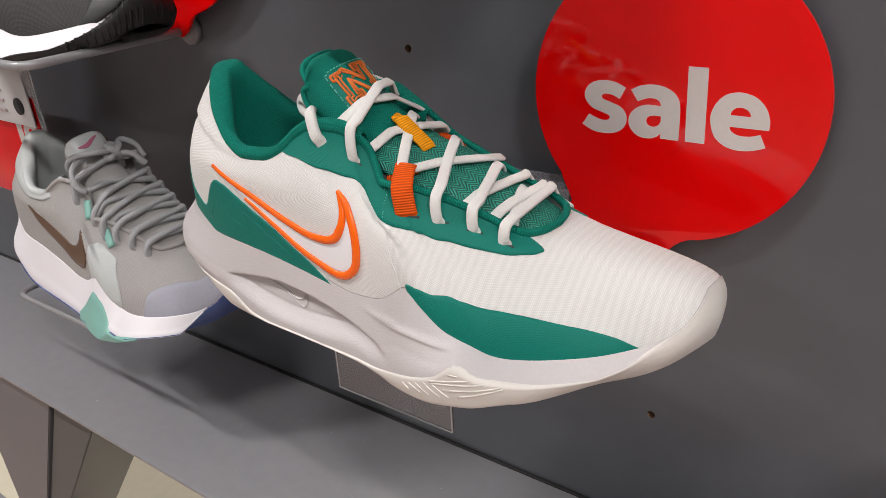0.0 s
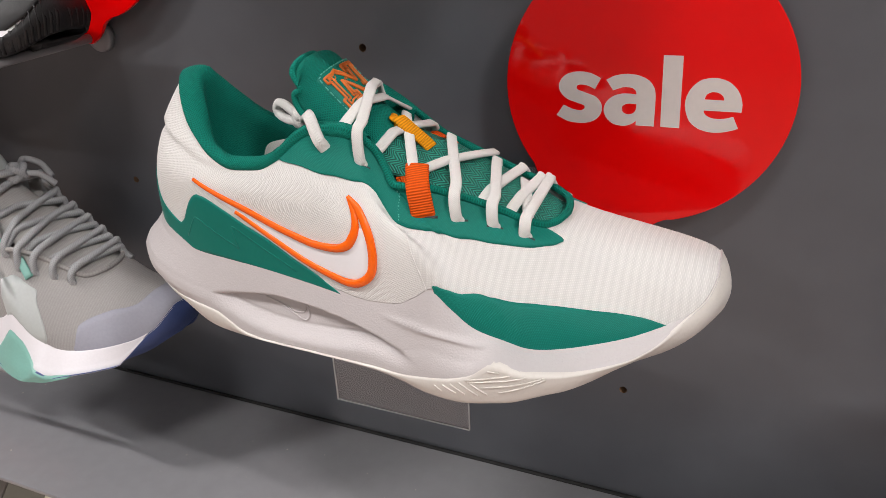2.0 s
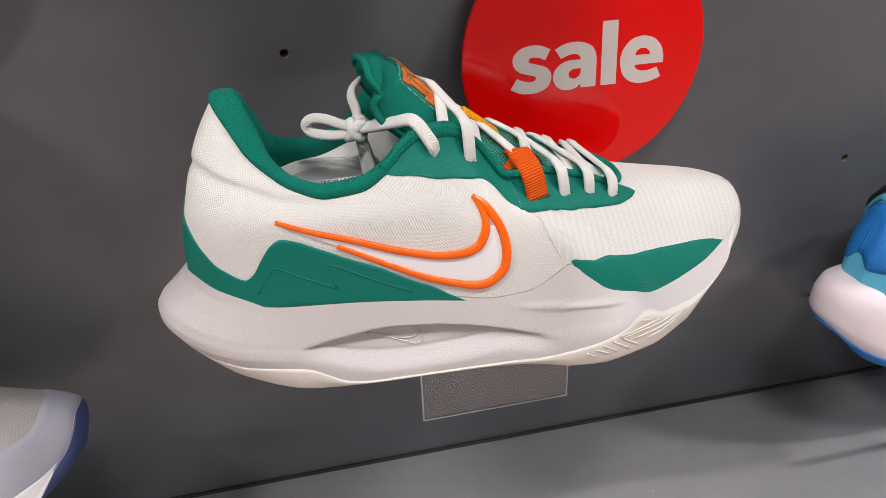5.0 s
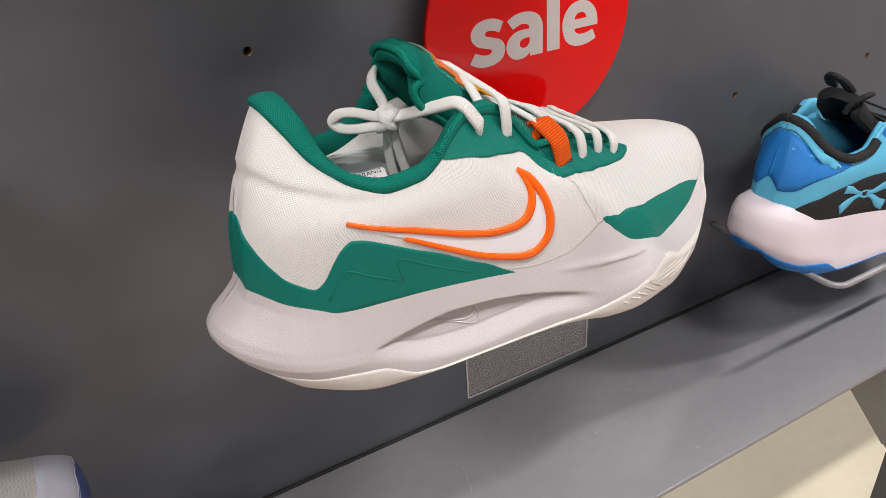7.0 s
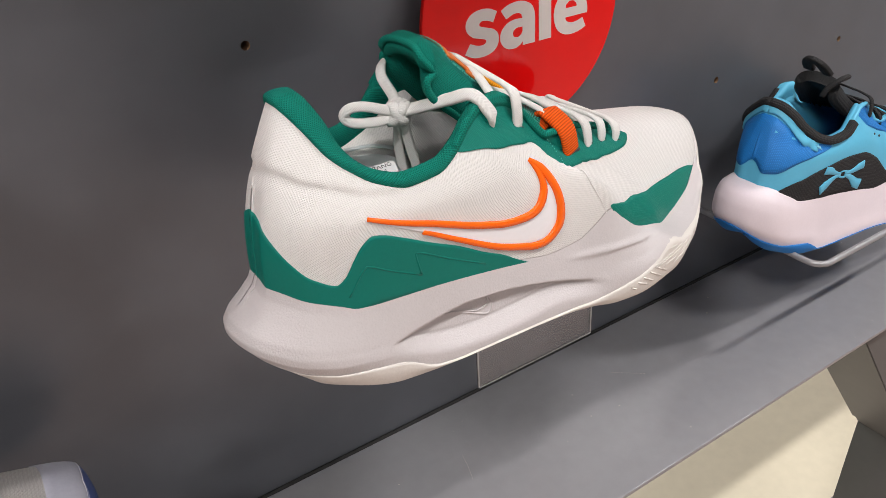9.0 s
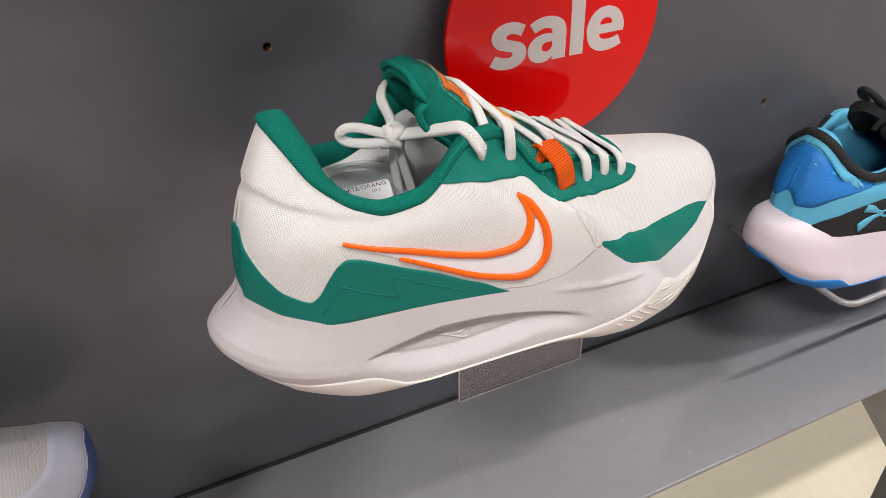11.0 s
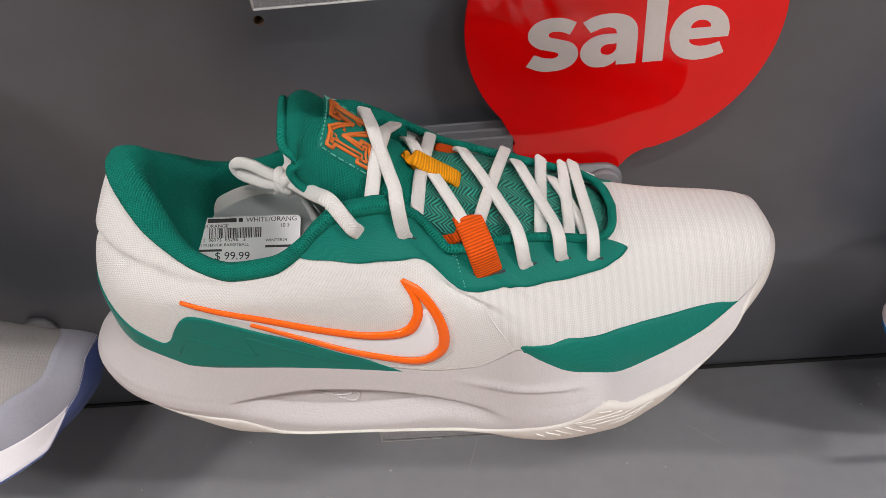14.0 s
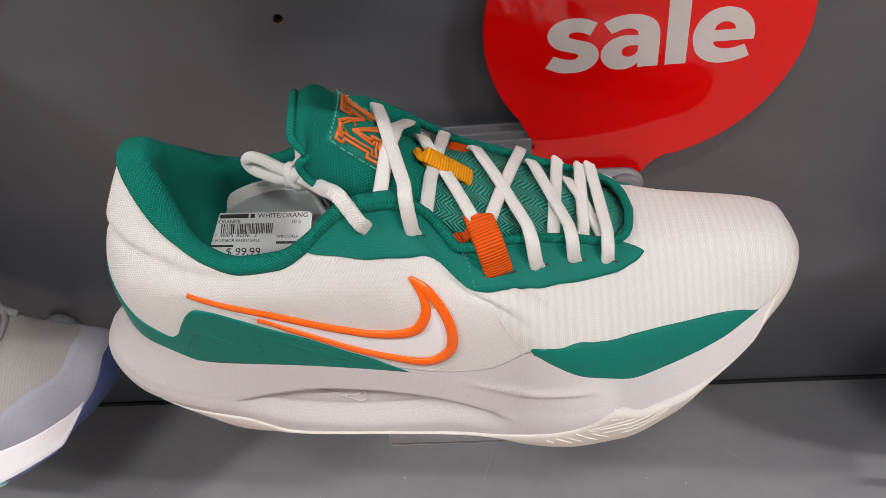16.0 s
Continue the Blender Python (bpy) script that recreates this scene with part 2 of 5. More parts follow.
def box(x0, x1, y0, y1, z0, z1, bevel=0.002, seg=2):
    bm = bmesh.new()
    bmesh.ops.create_cube(bm, size=1)
    for v in bm.verts:
        v.co = ((x0 + x1) / 2 + v.co.x * (x1 - x0), (y0 + y1) / 2 + v.co.y * (y1 - y0), (z0 + z1) / 2 + v.co.z * (z1 - z0))
    if bevel:
        bmesh.ops.bevel(bm, geom=bm.edges[:], offset=bevel, segments=seg, affect="EDGES", profile=0.5)
    return bm


def tube(points, radius, seg=10, closed=False, flat=1.0, normals=None):
    """A round or flattened bar along a line. radius: number or list; normals: the flat bar's face directions."""
    p = np.array(points, float)
    n = len(p)
    r = np.full(n, radius) if np.isscalar(radius) else np.array(radius)
    tan = np.gradient(p, axis=0)
    if closed:
        tan = np.roll(p, -1, 0) - np.roll(p, 1, 0)
    tan /= np.linalg.norm(tan, axis=1)[:, None] + 1e-12
    verts = []
    nrm = np.array([0, 0, 1.0]) if abs(tan[0][2]) < 0.9 else np.array([1.0, 0, 0])
    for i in range(n):
        nn = normals[i] if normals is not None else nrm
        nn = nn - tan[i] * (nn @ tan[i])
        nn = nn / (np.linalg.norm(nn) + 1e-12)
        nrm = nn
        sd = np.cross(tan[i], nn)
        for k in range(seg):
            a = 2 * math.pi * k / seg
            c, s = math.cos(a), math.sin(a)
            if flat != 1.0:     # squarish section
                c, s = math.copysign(abs(c) ** 0.55, c), math.copysign(abs(s) ** 0.55, s)
            verts.append(p[i] + sd * r[i] * c + nn * r[i] * flat * s)
    faces = []
    for i in range(n if closed else n - 1):
        for k in range(seg):
            a, b = i * seg, ((i + 1) % n) * seg
            faces.append((a + k, a + (k + 1) % seg, b + (k + 1) % seg, b + k))
    if not closed:
        faces.append(tuple(range(seg)))
        faces.append(tuple((n - 1) * seg + k for k in range(seg)))
    run = np.concatenate([[0], np.cumsum(np.linalg.norm(np.diff(p, axis=0), axis=1))])
    uv = [(run[i], r[i] * math.cos(2 * math.pi * k / seg)) for i in range(n) for k in range(seg)]
    return verts, faces, uv


def plate(outline, y0, y1, bevel=0.0):
    """An upright sheet with the given (x, z) outline, from y0 to y1."""
    bm = bmesh.new()
    f = bm.faces.new([bm.verts.new((x, y0, z)) for x, z in outline])
    ex = bmesh.ops.extrude_face_region(bm, geom=[f])
    for v in ex["geom"]:
        if isinstance(v, bmesh.types.BMVert):
            v.co.y = y1
    if bevel:
        rim = [e for e in bm.edges if abs(e.verts[0].co.y - e.verts[1].co.y) < 1e-9]
        bmesh.ops.bevel(bm, geom=rim, offset=bevel, segments=2, affect="EDGES")
    return bm


# ---- the shape of a basketball shoe: a sole outline, sole heights and an upper between the sole's edge and the opening ----
XC, XA, EXT = 0.0810, 0.1530, 0.0050
LAT = pchip([(0, -.128), (.1, -.148), (.2, -.1605), (.3, -.164), (.4, -.165), (.5, -.167), (.6, -.1735), (.65, -.1725), (.7, -.165), (.8, -.1400), (.9, -.1200), (1, -.0954)])
MED = pchip([(0, -.128), (.1, -.109), (.2, -.094), (.3, -.085), (.4, -.082), (.5, -.080), (.6, -.070), (.7, -.0615), (.8, -.0605), (.9, -.0640), (1, -.0954)])
Z_BOT = pchip([(-.072, -.0905), (-.066, -.096), (-.055, -.1015), (-.035, -.1070), (-.007, -.1128), (.0325, -.1145), (.0588, -.1145), (.0975, -.116), (.1116, -.1180), (.1257, -.1180), (.1483, -.1142), (.1723, -.1088), (.198, -.1070), (.215, -.1045), (.232, -.0980), (.239, -.0935)])
Z_RUB = pchip([(-.072, -.081), (-.0531, -.0908), (-.0446, -.0935), (-.0364, -.0960), (-.0201, -.0980), (-.0089, -.0997), (-.001, -.1040), (.0073, -.1088), (.0225, -.1110), (.0524, -.1112), (.0931, -.1108), (.1145, -.1066), (.1351, -.100), (.1468, -.0915), (.1591, -.0955), (.1779, -.0975), (.198, -.0965), (.209, -.0920), (.221, -.0850), (.232, -.0774), (.2365, -.0712), (.239, -.0680)])
Z_RUBM = pchip([(-.072, -.081), (-.05, -.0915), (.0077, -.104), (.0593, -.1075), (.1153, -.109), (.1779, -.102), (.198, -.0975), (.209, -.0925), (.221, -.0846), (.232, -.0764), (.2365, -.0709), (.239, -.0680)])
Z_EDGE = pchip([(-.077, -.053), (-.060, -.054), (-.046, -.058), (-.03, -.0645), (-.0237, -.0675), (.0098, -.0694), (.0451, -.0742), (.0601, -.0769), (.0776, -.0801), (.0927, -.0784), (.1027, -.0724), (.1112, -.0666), (.1199, -.0736), (.1349, -.0844), (.1535, -.0900), (.1715, -.0940), (.205, -.0891), (.221, -.0842), (.232, -.0770), (.2365, -.0708), (.239, -.0676)])
Z_EDGEM = pchip([(-.077, -.053), (-.060, -.054), (-.03, -.0645), (.0601, -.0769), (.11, -.079), (.1535, -.0868), (.205, -.0908), (.221, -.0838), (.232, -.0760), (.2365, -.0705), (.239, -.0676)])
UNDER = pchip([(0, .024), (.02, .0238), (.1, .016), (.2, .007), (.3, .0015), (.7, .001), (.8, .0105), (.9, .0097), (1, .006)])
INSET = pchip([(0, .0175), (.02, .01745), (.1, .0145), (.2, .0105), (.3, .008), (.5, .009), (.6, .0135), (.7, .015), (.8, .0070), (.9, .0068), (1, .0099)])
OPEN_X = pchip([(0, -.032), (.02, -.0319), (.06, -.0308), (.11, -.0265), (.16, -.0205), (.22, -.0138), (.28, -.005), (.34, .008), (.40, .022), (.45, .034), (.49, .041), (.53, .050), (.57, .062), (.61, .076), (.65, .087), (.70, .100), (.76, .1222), (.84, .1435), (.90, .1530), (.95, .1572), (1, .1588)])
OPEN_Y = pchip([(0, -.121), (.03, -.1245), (.06, -.1282), (.11, -.1352), (.16, -.1408), (.22, -.1444), (.28, -.1480), (.34, -.1505), (.40, -.1495), (.45, -.1462), (.49, -.1438), (.53, -.1405), (.57, -.1370), (.61, -.1330), (.635, -.1355), (.655, -.1385), (.675, -.1383), (.70, -.1362), (.73, -.1315), (.76, -.1272), (.80, -.1238), (.84, -.1205), (.90, -.1158), (.95, -.1085), (1, -.0980)])
OPEN_Z = pchip([(0, .0145), (.03, .0143), (.06, .0130), (.11, .0062), (.16, -.0040), (.22, -.0110), (.28, -.0175), (.34, -.0214), (.40, -.0209), (.45, -.0153), (.49, -.009), (.53, -.0045), (.57, -.0052), (.61, -.0150), (.635, -.0235), (.655, -.0296), (.675, -.0300), (.70, -.0302), (.73, -.0335), (.76, -.0378), (.80, -.0425), (.84, -.0475), (.90, -.0508), (1, -.0515)])
OPEN_MY = pchip([(0, -.121), (.03, -.1165), (.06, -.1135), (.11, -.1050), (.16, -.0945), (.22, -.0890), (.28, -.0850), (.34, -.0815), (.40, -.0790), (.49, -.0775), (.57, -.0770), (.65, -.0755), (.70, -.0745), (.76, -.0755), (.84, -.0760), (.90, -.0800), (.95, -.0880), (1, -.0980)])
OPEN_MZ = pchip([(0, .0145), (.03, .0141), (.06, .0115), (.11, .0030), (.16, -.0085), (.22, -.0165), (.28, -.0215), (.34, -.0235), (.40, -.0190), (.45, -.0065), (.49, -.0008), (.53, -.0015), (.57, -.0075), (.61, -.0175), (.65, -.0255), (.70, -.0315), (.76, -.0400), (.84, -.0480), (.90, -.0508), (1, -.0515)])
SOFT_Y = pchip([(0, 0), (.53, 0), (.57, .0010), (.61, -.0022), (.655, .0035), (.70, .0018), (.74, 0), (1, 0)])
SOFT_Z = pchip([(0, 0), (.53, 0), (.57, -.0025), (.61, -.0010), (.655, .0046), (.70, -.0006), (.74, 0), (1, 0)])
RISE = pchip([(0, .40), (.03, .402), (.15, .6), (.3, .96), (.45, .745), (.52, .53), (.57, .45), (.62, .42), (.68, .43), (.8, .256), (1, .47)])
REACH = pchip([(0, .62), (.03, .622), (.15, .88), (.3, 1.3), (.45, .845), (.52, .425), (.57, .16), (.62, .15), (.68, .26), (.8, .10), (1, .16)])
DROP = pchip([(0, .25), (.3, .34), (.45, .235), (.52, .375), (.57, .385), (.62, .335), (.68, .30), (.8, .157), (1, .23)])

CREASE = pchip([(0, .60), (.08, .66), (.135, .74), (.18, .81), (.225, .85), (.285, .885), (.36, .92), (1, .95)])


def sole_point(v, side):
    g = max(0, (v - .7) / .3)
    return np.array([XC - XA * math.cos(math.pi * v) + EXT * g * g * (3 - 2 * g), (LAT if side > 0 else MED)(v)])


def sole_out(v, side):
    """Outward direction of the sole's outline, in plan."""
    a, b = sole_point(max(v - .01, 0), side), sole_point(min(v + .01, 1), side)
    if v < .01:
        return np.array([-1.0, 0.0])
    if v > .99:
        return np.array([1.0, 0.0])
    t = (b - a) / np.linalg.norm(b - a)
    return np.array([t[1], -t[0]]) * side


def edge_point(v, side, inset=0.0):
    """The sole's upper edge, where the upper comes out of it."""
    p, o = sole_point(v, side), sole_out(v, side)
    q = p - o * (INSET(v) + inset)
    return np.array([q[0], q[1], (Z_EDGE if side > 0 else Z_EDGEM)(p[0])])


def open_point(v, side):
    """The edge of the opening: the collar and, further on, the throat."""
    y, z = (OPEN_Y(v), OPEN_Z(v)) if side > 0 else (OPEN_MY(v), OPEN_MZ(v))
    return np.array([float(OPEN_X(v)), float(y), float(z)])


def upper_point(v, side, r):
    """The upper's skin: r from 0 at the sole to 1 at the opening."""
    k = min(1, max(0, (v - .80) / .08))
    b, o = edge_point(v, side, .0006 - .0006 * k), open_point(v, side)
    b = b - np.array([0, 0, .005 - .0028 * k])
    notch = np.array([0, float(SOFT_Y(v)), float(SOFT_Z(v))]) if side > 0 else np.zeros(3)
    o = o + notch       # the throat's notch bends the skin near the edge alone
    out = b - o
    out[2] = 0
    h = o[2] - b[2]
    p1 = b + np.array([0, 0, RISE(v) * h])
    p2 = o + out * REACH(v) - np.array([0, 0, DROP(v) * h])
    p = (1 - r)**3 * b + 3 * (1 - r)**2 * r * p1 + 3 * (1 - r) * r * r * p2 + r**3 * o - notch * r**6
    if side > 0:        # the dip in front of the ankle
        p = p - np.array([.0024, .0003, .0034]) * math.exp(-((v - .582) / .020)**2 - ((r - .54) / .12)**2)
    # the padded heel collar that stands out over a crease
    f = max(0, 1 - (v / .34)**3)
    rc = float(CREASE(v))
    up_by = min(1, max(0, (r - rc) / .05))
    pad = up_by * up_by * (3 - 2 * up_by) * (1 - max(0, (r - rc) / (1.001 - rc))**2.2)
    dent = math.exp(-((r - rc + .02) / .035)**2)
    return p + out / (np.linalg.norm(out) + 1e-9) * f * (float(np.interp(v, (0, .08, .20), (.0002, .0012, .0034))) * pad - .0012 * dent)


def around(n):
    """v and side for n steps round the shoe from the heel, the outer side first."""
    return [(2 * i / n, 1) if i <= n // 2 else (2 - 2 * i / n, -1) for i in range(n)]


# ---- the shop: wall, ledge, floor, closing walls ----
def up(verts):
    return [(v[0], v[1], v[2] + Z0) for v in verts]


def lift(bm):
    bmesh.ops.translate(bm, verts=bm.verts[:], vec=(0, 0, Z0))
    return bm


LEDGE_Z, LEDGE_Y = -0.316, -0.149
HOLES = [(0, 0), (.175, -.223), (-.2195, -.1125), (-.387, -.1125), (.388, -.1105), (.5555, -.1105), (-.167, .112), (.167, .112), (.388, .112)]


def wall_panel():
    """The display wall's front sheet with drilled peg holes."""
    x0, x1, z0, z1, th, r = -1.6, 1.6, LEDGE_Z - .012, 1.2, .018, .0026
    bm = bmesh.new()
    cells_x = sorted({x0, x1, *[h[0] - .012 for h in HOLES], *[h[0] + .012 for h in HOLES]})
    cells_z = sorted({z0, z1, *[h[1] - .012 for h in HOLES], *[h[1] + .012 for h in HOLES]})
    cells_x = [x for i, x in enumerate(cells_x) if i == 0 or x - cells_x[i - 1] > .0005]
    cells_z = [z for i, z in enumerate(cells_z) if i == 0 or z - cells_z[i - 1] > .0005]
    for i in range(len(cells_x) - 1):
        for j in range(len(cells_z) - 1):
            a, b, c, d = cells_x[i], cells_x[i + 1], cells_z[j], cells_z[j + 1]
            hole = [h for h in HOLES if a < h[0] < b and c < h[1] < d and b - a < .03 and d - c < .03]
            if not hole:
                bm.faces.new([bm.verts.new(p) for p in ((a, 0, c), (b, 0, c), (b, 0, d), (a, 0, d))])
                continue
            hx, hz = hole[0]
            n = 24
            rim, far, sq = [], [], []
            for k in range(n):
                t = 2 * math.pi * (k + .5) / n
                cx, cz = math.cos(t), math.sin(t)
                m = max(abs(cx), abs(cz))
                ux, uz = cx / m, cz / m
                sq.append(bm.verts.new(((a + b) / 2 + ux * (b - a) / 2, 0, (c + d) / 2 + uz * (d - c) / 2)))
                rim.append(bm.verts.new((hx + r * cx, 0, hz + r * cz)))
                far.append(bm.verts.new((hx + r * cx, th * .8, hz + r * cz)))
            for k in range(n):
                q = (k + 1) % n
                bm.faces.new((sq[k], sq[q], rim[q], rim[k]))
                f = bm.faces.new((rim[k], rim[q], far[q], far[k]))
                f.material_index = 1
            f = bm.faces.new(far)
            f.material_index = 1
            for sx, sz in ((a, c), (b, c), (b, d), (a, d)):
                near = sorted(sq, key=lambda v: (v.co.x - sx)**2 + (v.co.z - sz)**2)[:2]
                bm.faces.new((near[0], near[1], bm.verts.new((sx, 0, sz))))
    bmesh.ops.remove_doubles(bm, verts=bm.verts[:], dist=1e-5)
    return lift(bm)


wall = part("wall_north", wall_panel(), M_WALL, None, smooth=False)
wall.data.materials.append(M_HOLE)
tagged(wall, "dark graphite laminate display wall with drilled peg holes", "wall", kind="structure")
back = part("wall_backing", lift(box(-1.6, 1.6, .0185, .06, LEDGE_Z - .018, 1.2, 0)), M_WALL, None, smooth=False)
tagged(back, "dark backing board behind the display wall", "wall", kind="structure")
ledge = part("ledge", lift(box(-1.6, 1.6, LEDGE_Y, -.003, LEDGE_Z - .004, LEDGE_Z, .0008)), M_LEDGE, None)
tagged(ledge, "grey laminate ledge with scuffs below the display wall", "ledge", kind="structure")
gap = part("shadow_gap", lift(box(-1.6, 1.6, -.0028, -.0004, LEDGE_Z - .015, LEDGE_Z + .0012, 0)), M_DARK, None)
tagged(gap, "dark joint between ledge and display wall", "joint", kind="structure")
ground = part("floor", box(-3.5, 3.5, -4.5, 3.0, -.03, 0, 0), M_FLOOR, None, smooth=False)
tagged(ground, "cream shop floor with a faint sheen", "floor", kind="structure")
tagged(part("carpet", box(-3.5, 3.5, -4.5, .030, .0005, .006, 0), M_CARPET, None, smooth=False), "rose-beige carpet in the aisle", "carpet", kind="structure")
tagged(part("floor_strip", box(-3.5, 3.5, .0305, .056, .0005, .007, .001), M_STRIP, None, smooth=False), "grey strip between carpet and cream floor", "floor strip", kind="structure")
# unseen walls and ceiling, added to enclose the room and bounce light
for nm, b in (("wall_south", (-3.5, 3.5, -4.6, -4.5, 0, 3)), ("wall_east", (3.5, 3.6, -4.6, 3.1, 0, 3)), ("wall_west", (-3.6, -3.5, -4.6, 3.1, 0, 3)), ("wall_rear", (-3.5, 3.5, 3.0, 3.1, 0, 3))):
    tagged(part(nm, box(*b, 0), M_PLASTER, None, smooth=False), "plain light wall out of view, added to close the room", "wall", kind="structure")
tagged(part("ceiling", box(-3.6, 3.6, -4.6, 3.1, 3, 3.1, 0), M_PLASTER, None, smooth=False), "plain ceiling out of view, added to close the room", "ceiling", kind="structure")


# ---- lollipop sale sign on its grey arm ----
def blob_outline(cx, cz, r, px, pz):
    """A disc that runs out into a short neck at (px, pz)."""
    pts = []
    a0, a1 = math.radians(-72), math.radians(218)
    for i in range(72):
        a = a0 + (a1 - a0) * i / 71
        pts.append((cx + r * math.cos(a), cz + r * math.sin(a)))
    left = rounded([pts[-1], (cx - r * .70, cz - r * .82), (px - .044, pz + .012), (px - .030, pz - .006), (px - .012, pz - .013)], 6)[1:]
    right = rounded([(px + .004, pz - .013), (px + .012, pz - .008), (px + .020, pz + .001), (px + .027, pz + .0055), pts[0]], 6)[:-1]
    return pts + [tuple(q) for q in left] + [tuple(q) for q in right]


# each letter: closed outlines, each made of smooth runs that meet in corners
LETTERS = {
    "letter_s": [[[(.1540, -.0080), (.1478, -.0054), (.1405, -.0050), (.1343, -.0071), (.1309, -.0115), (.1313, -.0164), (.1352, -.0204), (.1404, -.0222), (.1445, -.0235), (.1455, -.0250), (.1435, -.0266), (.1388, -.0262), (.1335, -.0241)],
                  [(.1295, -.0303), (.1367, -.0335), (.1454, -.0338), (.1516, -.0316), (.1548, -.0274), (.1548, -.0225), (.1516, -.0186), (.1459, -.0165), (.1414, -.0150), (.1407, -.0133), (.1426, -.0121), (.1469, -.0125), (.1509, -.0143)]]],
    "letter_a": [[[(.1569, -.0087), (.1619, -.0061), (.1682, -.0050), (.1744, -.0056), (.1797, -.0080), (.1826, -.0117), (.1836, -.0160), (.1838, -.0240), (.1838, -.0331)], [(.1741, -.0331)],
                  [(.1741, -.0306), (.1714, -.0327), (.1672, -.0339), (.1617, -.0331), (.1577, -.0298), (.1562, -.0256), (.1573, -.0212), (.1609, -.0176), (.1656, -.0159), (.1699, -.0157), (.1736, -.0159)], [(.1729, -.0137), (.1707, -.0124), (.1665, -.0123), (.1609, -.0144)]],
                 [[(.1738, -.0212), (.1695, -.0212), (.1668, -.0224), (.1661, -.0244), (.1671, -.0264), (.1700, -.0272), (.1726, -.0260), (.1738, -.0240)]]],
    "letter_l": [[[(.1863, .0057)], [(.1963, .0057)], [(.1972, -.0330)], [(.1872, -.0330)]]],
    "letter_e": [[[(.2275, -.0223), (.2274, -.0177), (.2254, -.0121), (.2212, -.0075), (.2163, -.0054), (.2114, -.0050), (.2059, -.0066), (.2016, -.0108), (.1993, -.0165), (.1994, -.0220), (.2018, -.0284), (.2066, -.0324), (.2125, -.0340), (.2186, -.0337), (.2236, -.0324), (.2268, -.0310)],
                  [(.2237, -.0248), (.2192, -.0262), (.2146, -.0265), (.2112, -.0256), (.2093, -.0240), (.2088, -.0224)]], [[(.2087, -.0165), (.2095, -.0140), (.2122, -.0124), (.2154, -.0127), (.2177, -.0144), (.2184, -.0165)]]],
}


def letter_geo(outlines, dx, dz):
    """A thin printed letter in the wall's plane, its holes left open."""
    cu = bpy.data.curves.new("letter", "CURVE")
    cu.dimensions, cu.fill_mode, cu.extrude = "2D", "BOTH", .00008
    for runs in outlines:
        pts = [q for r in runs for q in (rounded(r, 6) if len(r) > 2 else np.array(r))]
        sp = cu.splines.new("POLY")
        sp.points.add(len(pts) - 1)
        for p, q in zip(sp.points, pts):
            p.co = (q[0], q[1], 0, 1)
        sp.use_cyclic_u = True
    ob = new("letter", cu)
    me = bpy.data.meshes.new_from_object(ob.evaluated_get(bpy.context.evaluated_depsgraph_get()))
    bpy.data.objects.remove(ob)
    bpy.data.curves.remove(cu)
    verts = [(v.co.x + dx, -.0136 - v.co.z, v.co.y + dz) for v in me.vertices]
    faces = [tuple(p.vertices) for p in me.polygons]
    bpy.data.meshes.remove(me)
    return verts, faces


def sale_sign(dx, dz):
    root = thing("sale_sign", .177 + dx, -.012, Z0 - .11 + dz, "glossy red round sale sign with off-white lettering", "sign", "sale signs")
    part("sign_face", lift(plate([(x + dx, z + dz) for x, z in blob_outline(.1768, -.0135, .0768, .166, -.094)], -.0105, -.0135, .0004)), M_RED, root, smooth=False)
    for name, outlines in LETTERS.items():
        verts, faces = letter_geo(outlines, dx, dz)
        part(name, (up(verts), faces), M_LETTER, root, smooth=False)
    return root


sale_sign(0, 0)
sale_sign(-.384, .105)


# ---- legs under the ledge ----
def ledge_leg(x, way):
    """A boxed leg that narrows from the ledge to a post at its outer edge."""
    root = thing("display_leg", x, -.08, 0, "dark grey boxed leg that tapers below the ledge", "leg", "ledge legs")
    top, waist = LEDGE_Z - .0045, -.630
    # the inner panel's darker, greener material paints how light falls on it
    for k, (o, y0) in enumerate((([(0, top), (.072, top), (.2490, waist), (.2360, waist)], -.134), ([(.0745, top), (.272, top), (.272, waist), (.2505, waist)], -.137))):
        part("leg_panel", lift(plate([(x + way * a, b) for a, b in o], y0, -.06, .001)), M_WALL if k else M_LEG, root, smooth=False)
    # added dark plate that stops the bright floor showing through the seam
    part("seam_backing", lift(plate([(x + way * a, b) for a, b in ((.004, top), (.270, top), (.270, waist), (.240, waist))], -.059, -.050, .001)), M_LEG, root, smooth=False)
    xs = sorted((x + way * .238, x + way * .272))
    part("post", lift(box(xs[0], xs[1], -.133, -.060, -Z0, waist - .0005, .001)), M_LEG, root)


ledge_leg(-.2875, -1)
ledge_leg(.4600, 1)


# ---- supports ----
def lathe_y(x, z, prof, n=28):
    verts = [(x + r * math.cos(2 * math.pi * k / n), y, z + r * math.sin(2 * math.pi * k / n)) for r, y in prof for k in range(n)]
    m = len(prof)
    return verts, [(i * n + k, i * n + (k + 1) % n, (i + 1) * n + (k + 1) % n, (i + 1) * n + k) for i in range(m - 1) for k in range(n)]


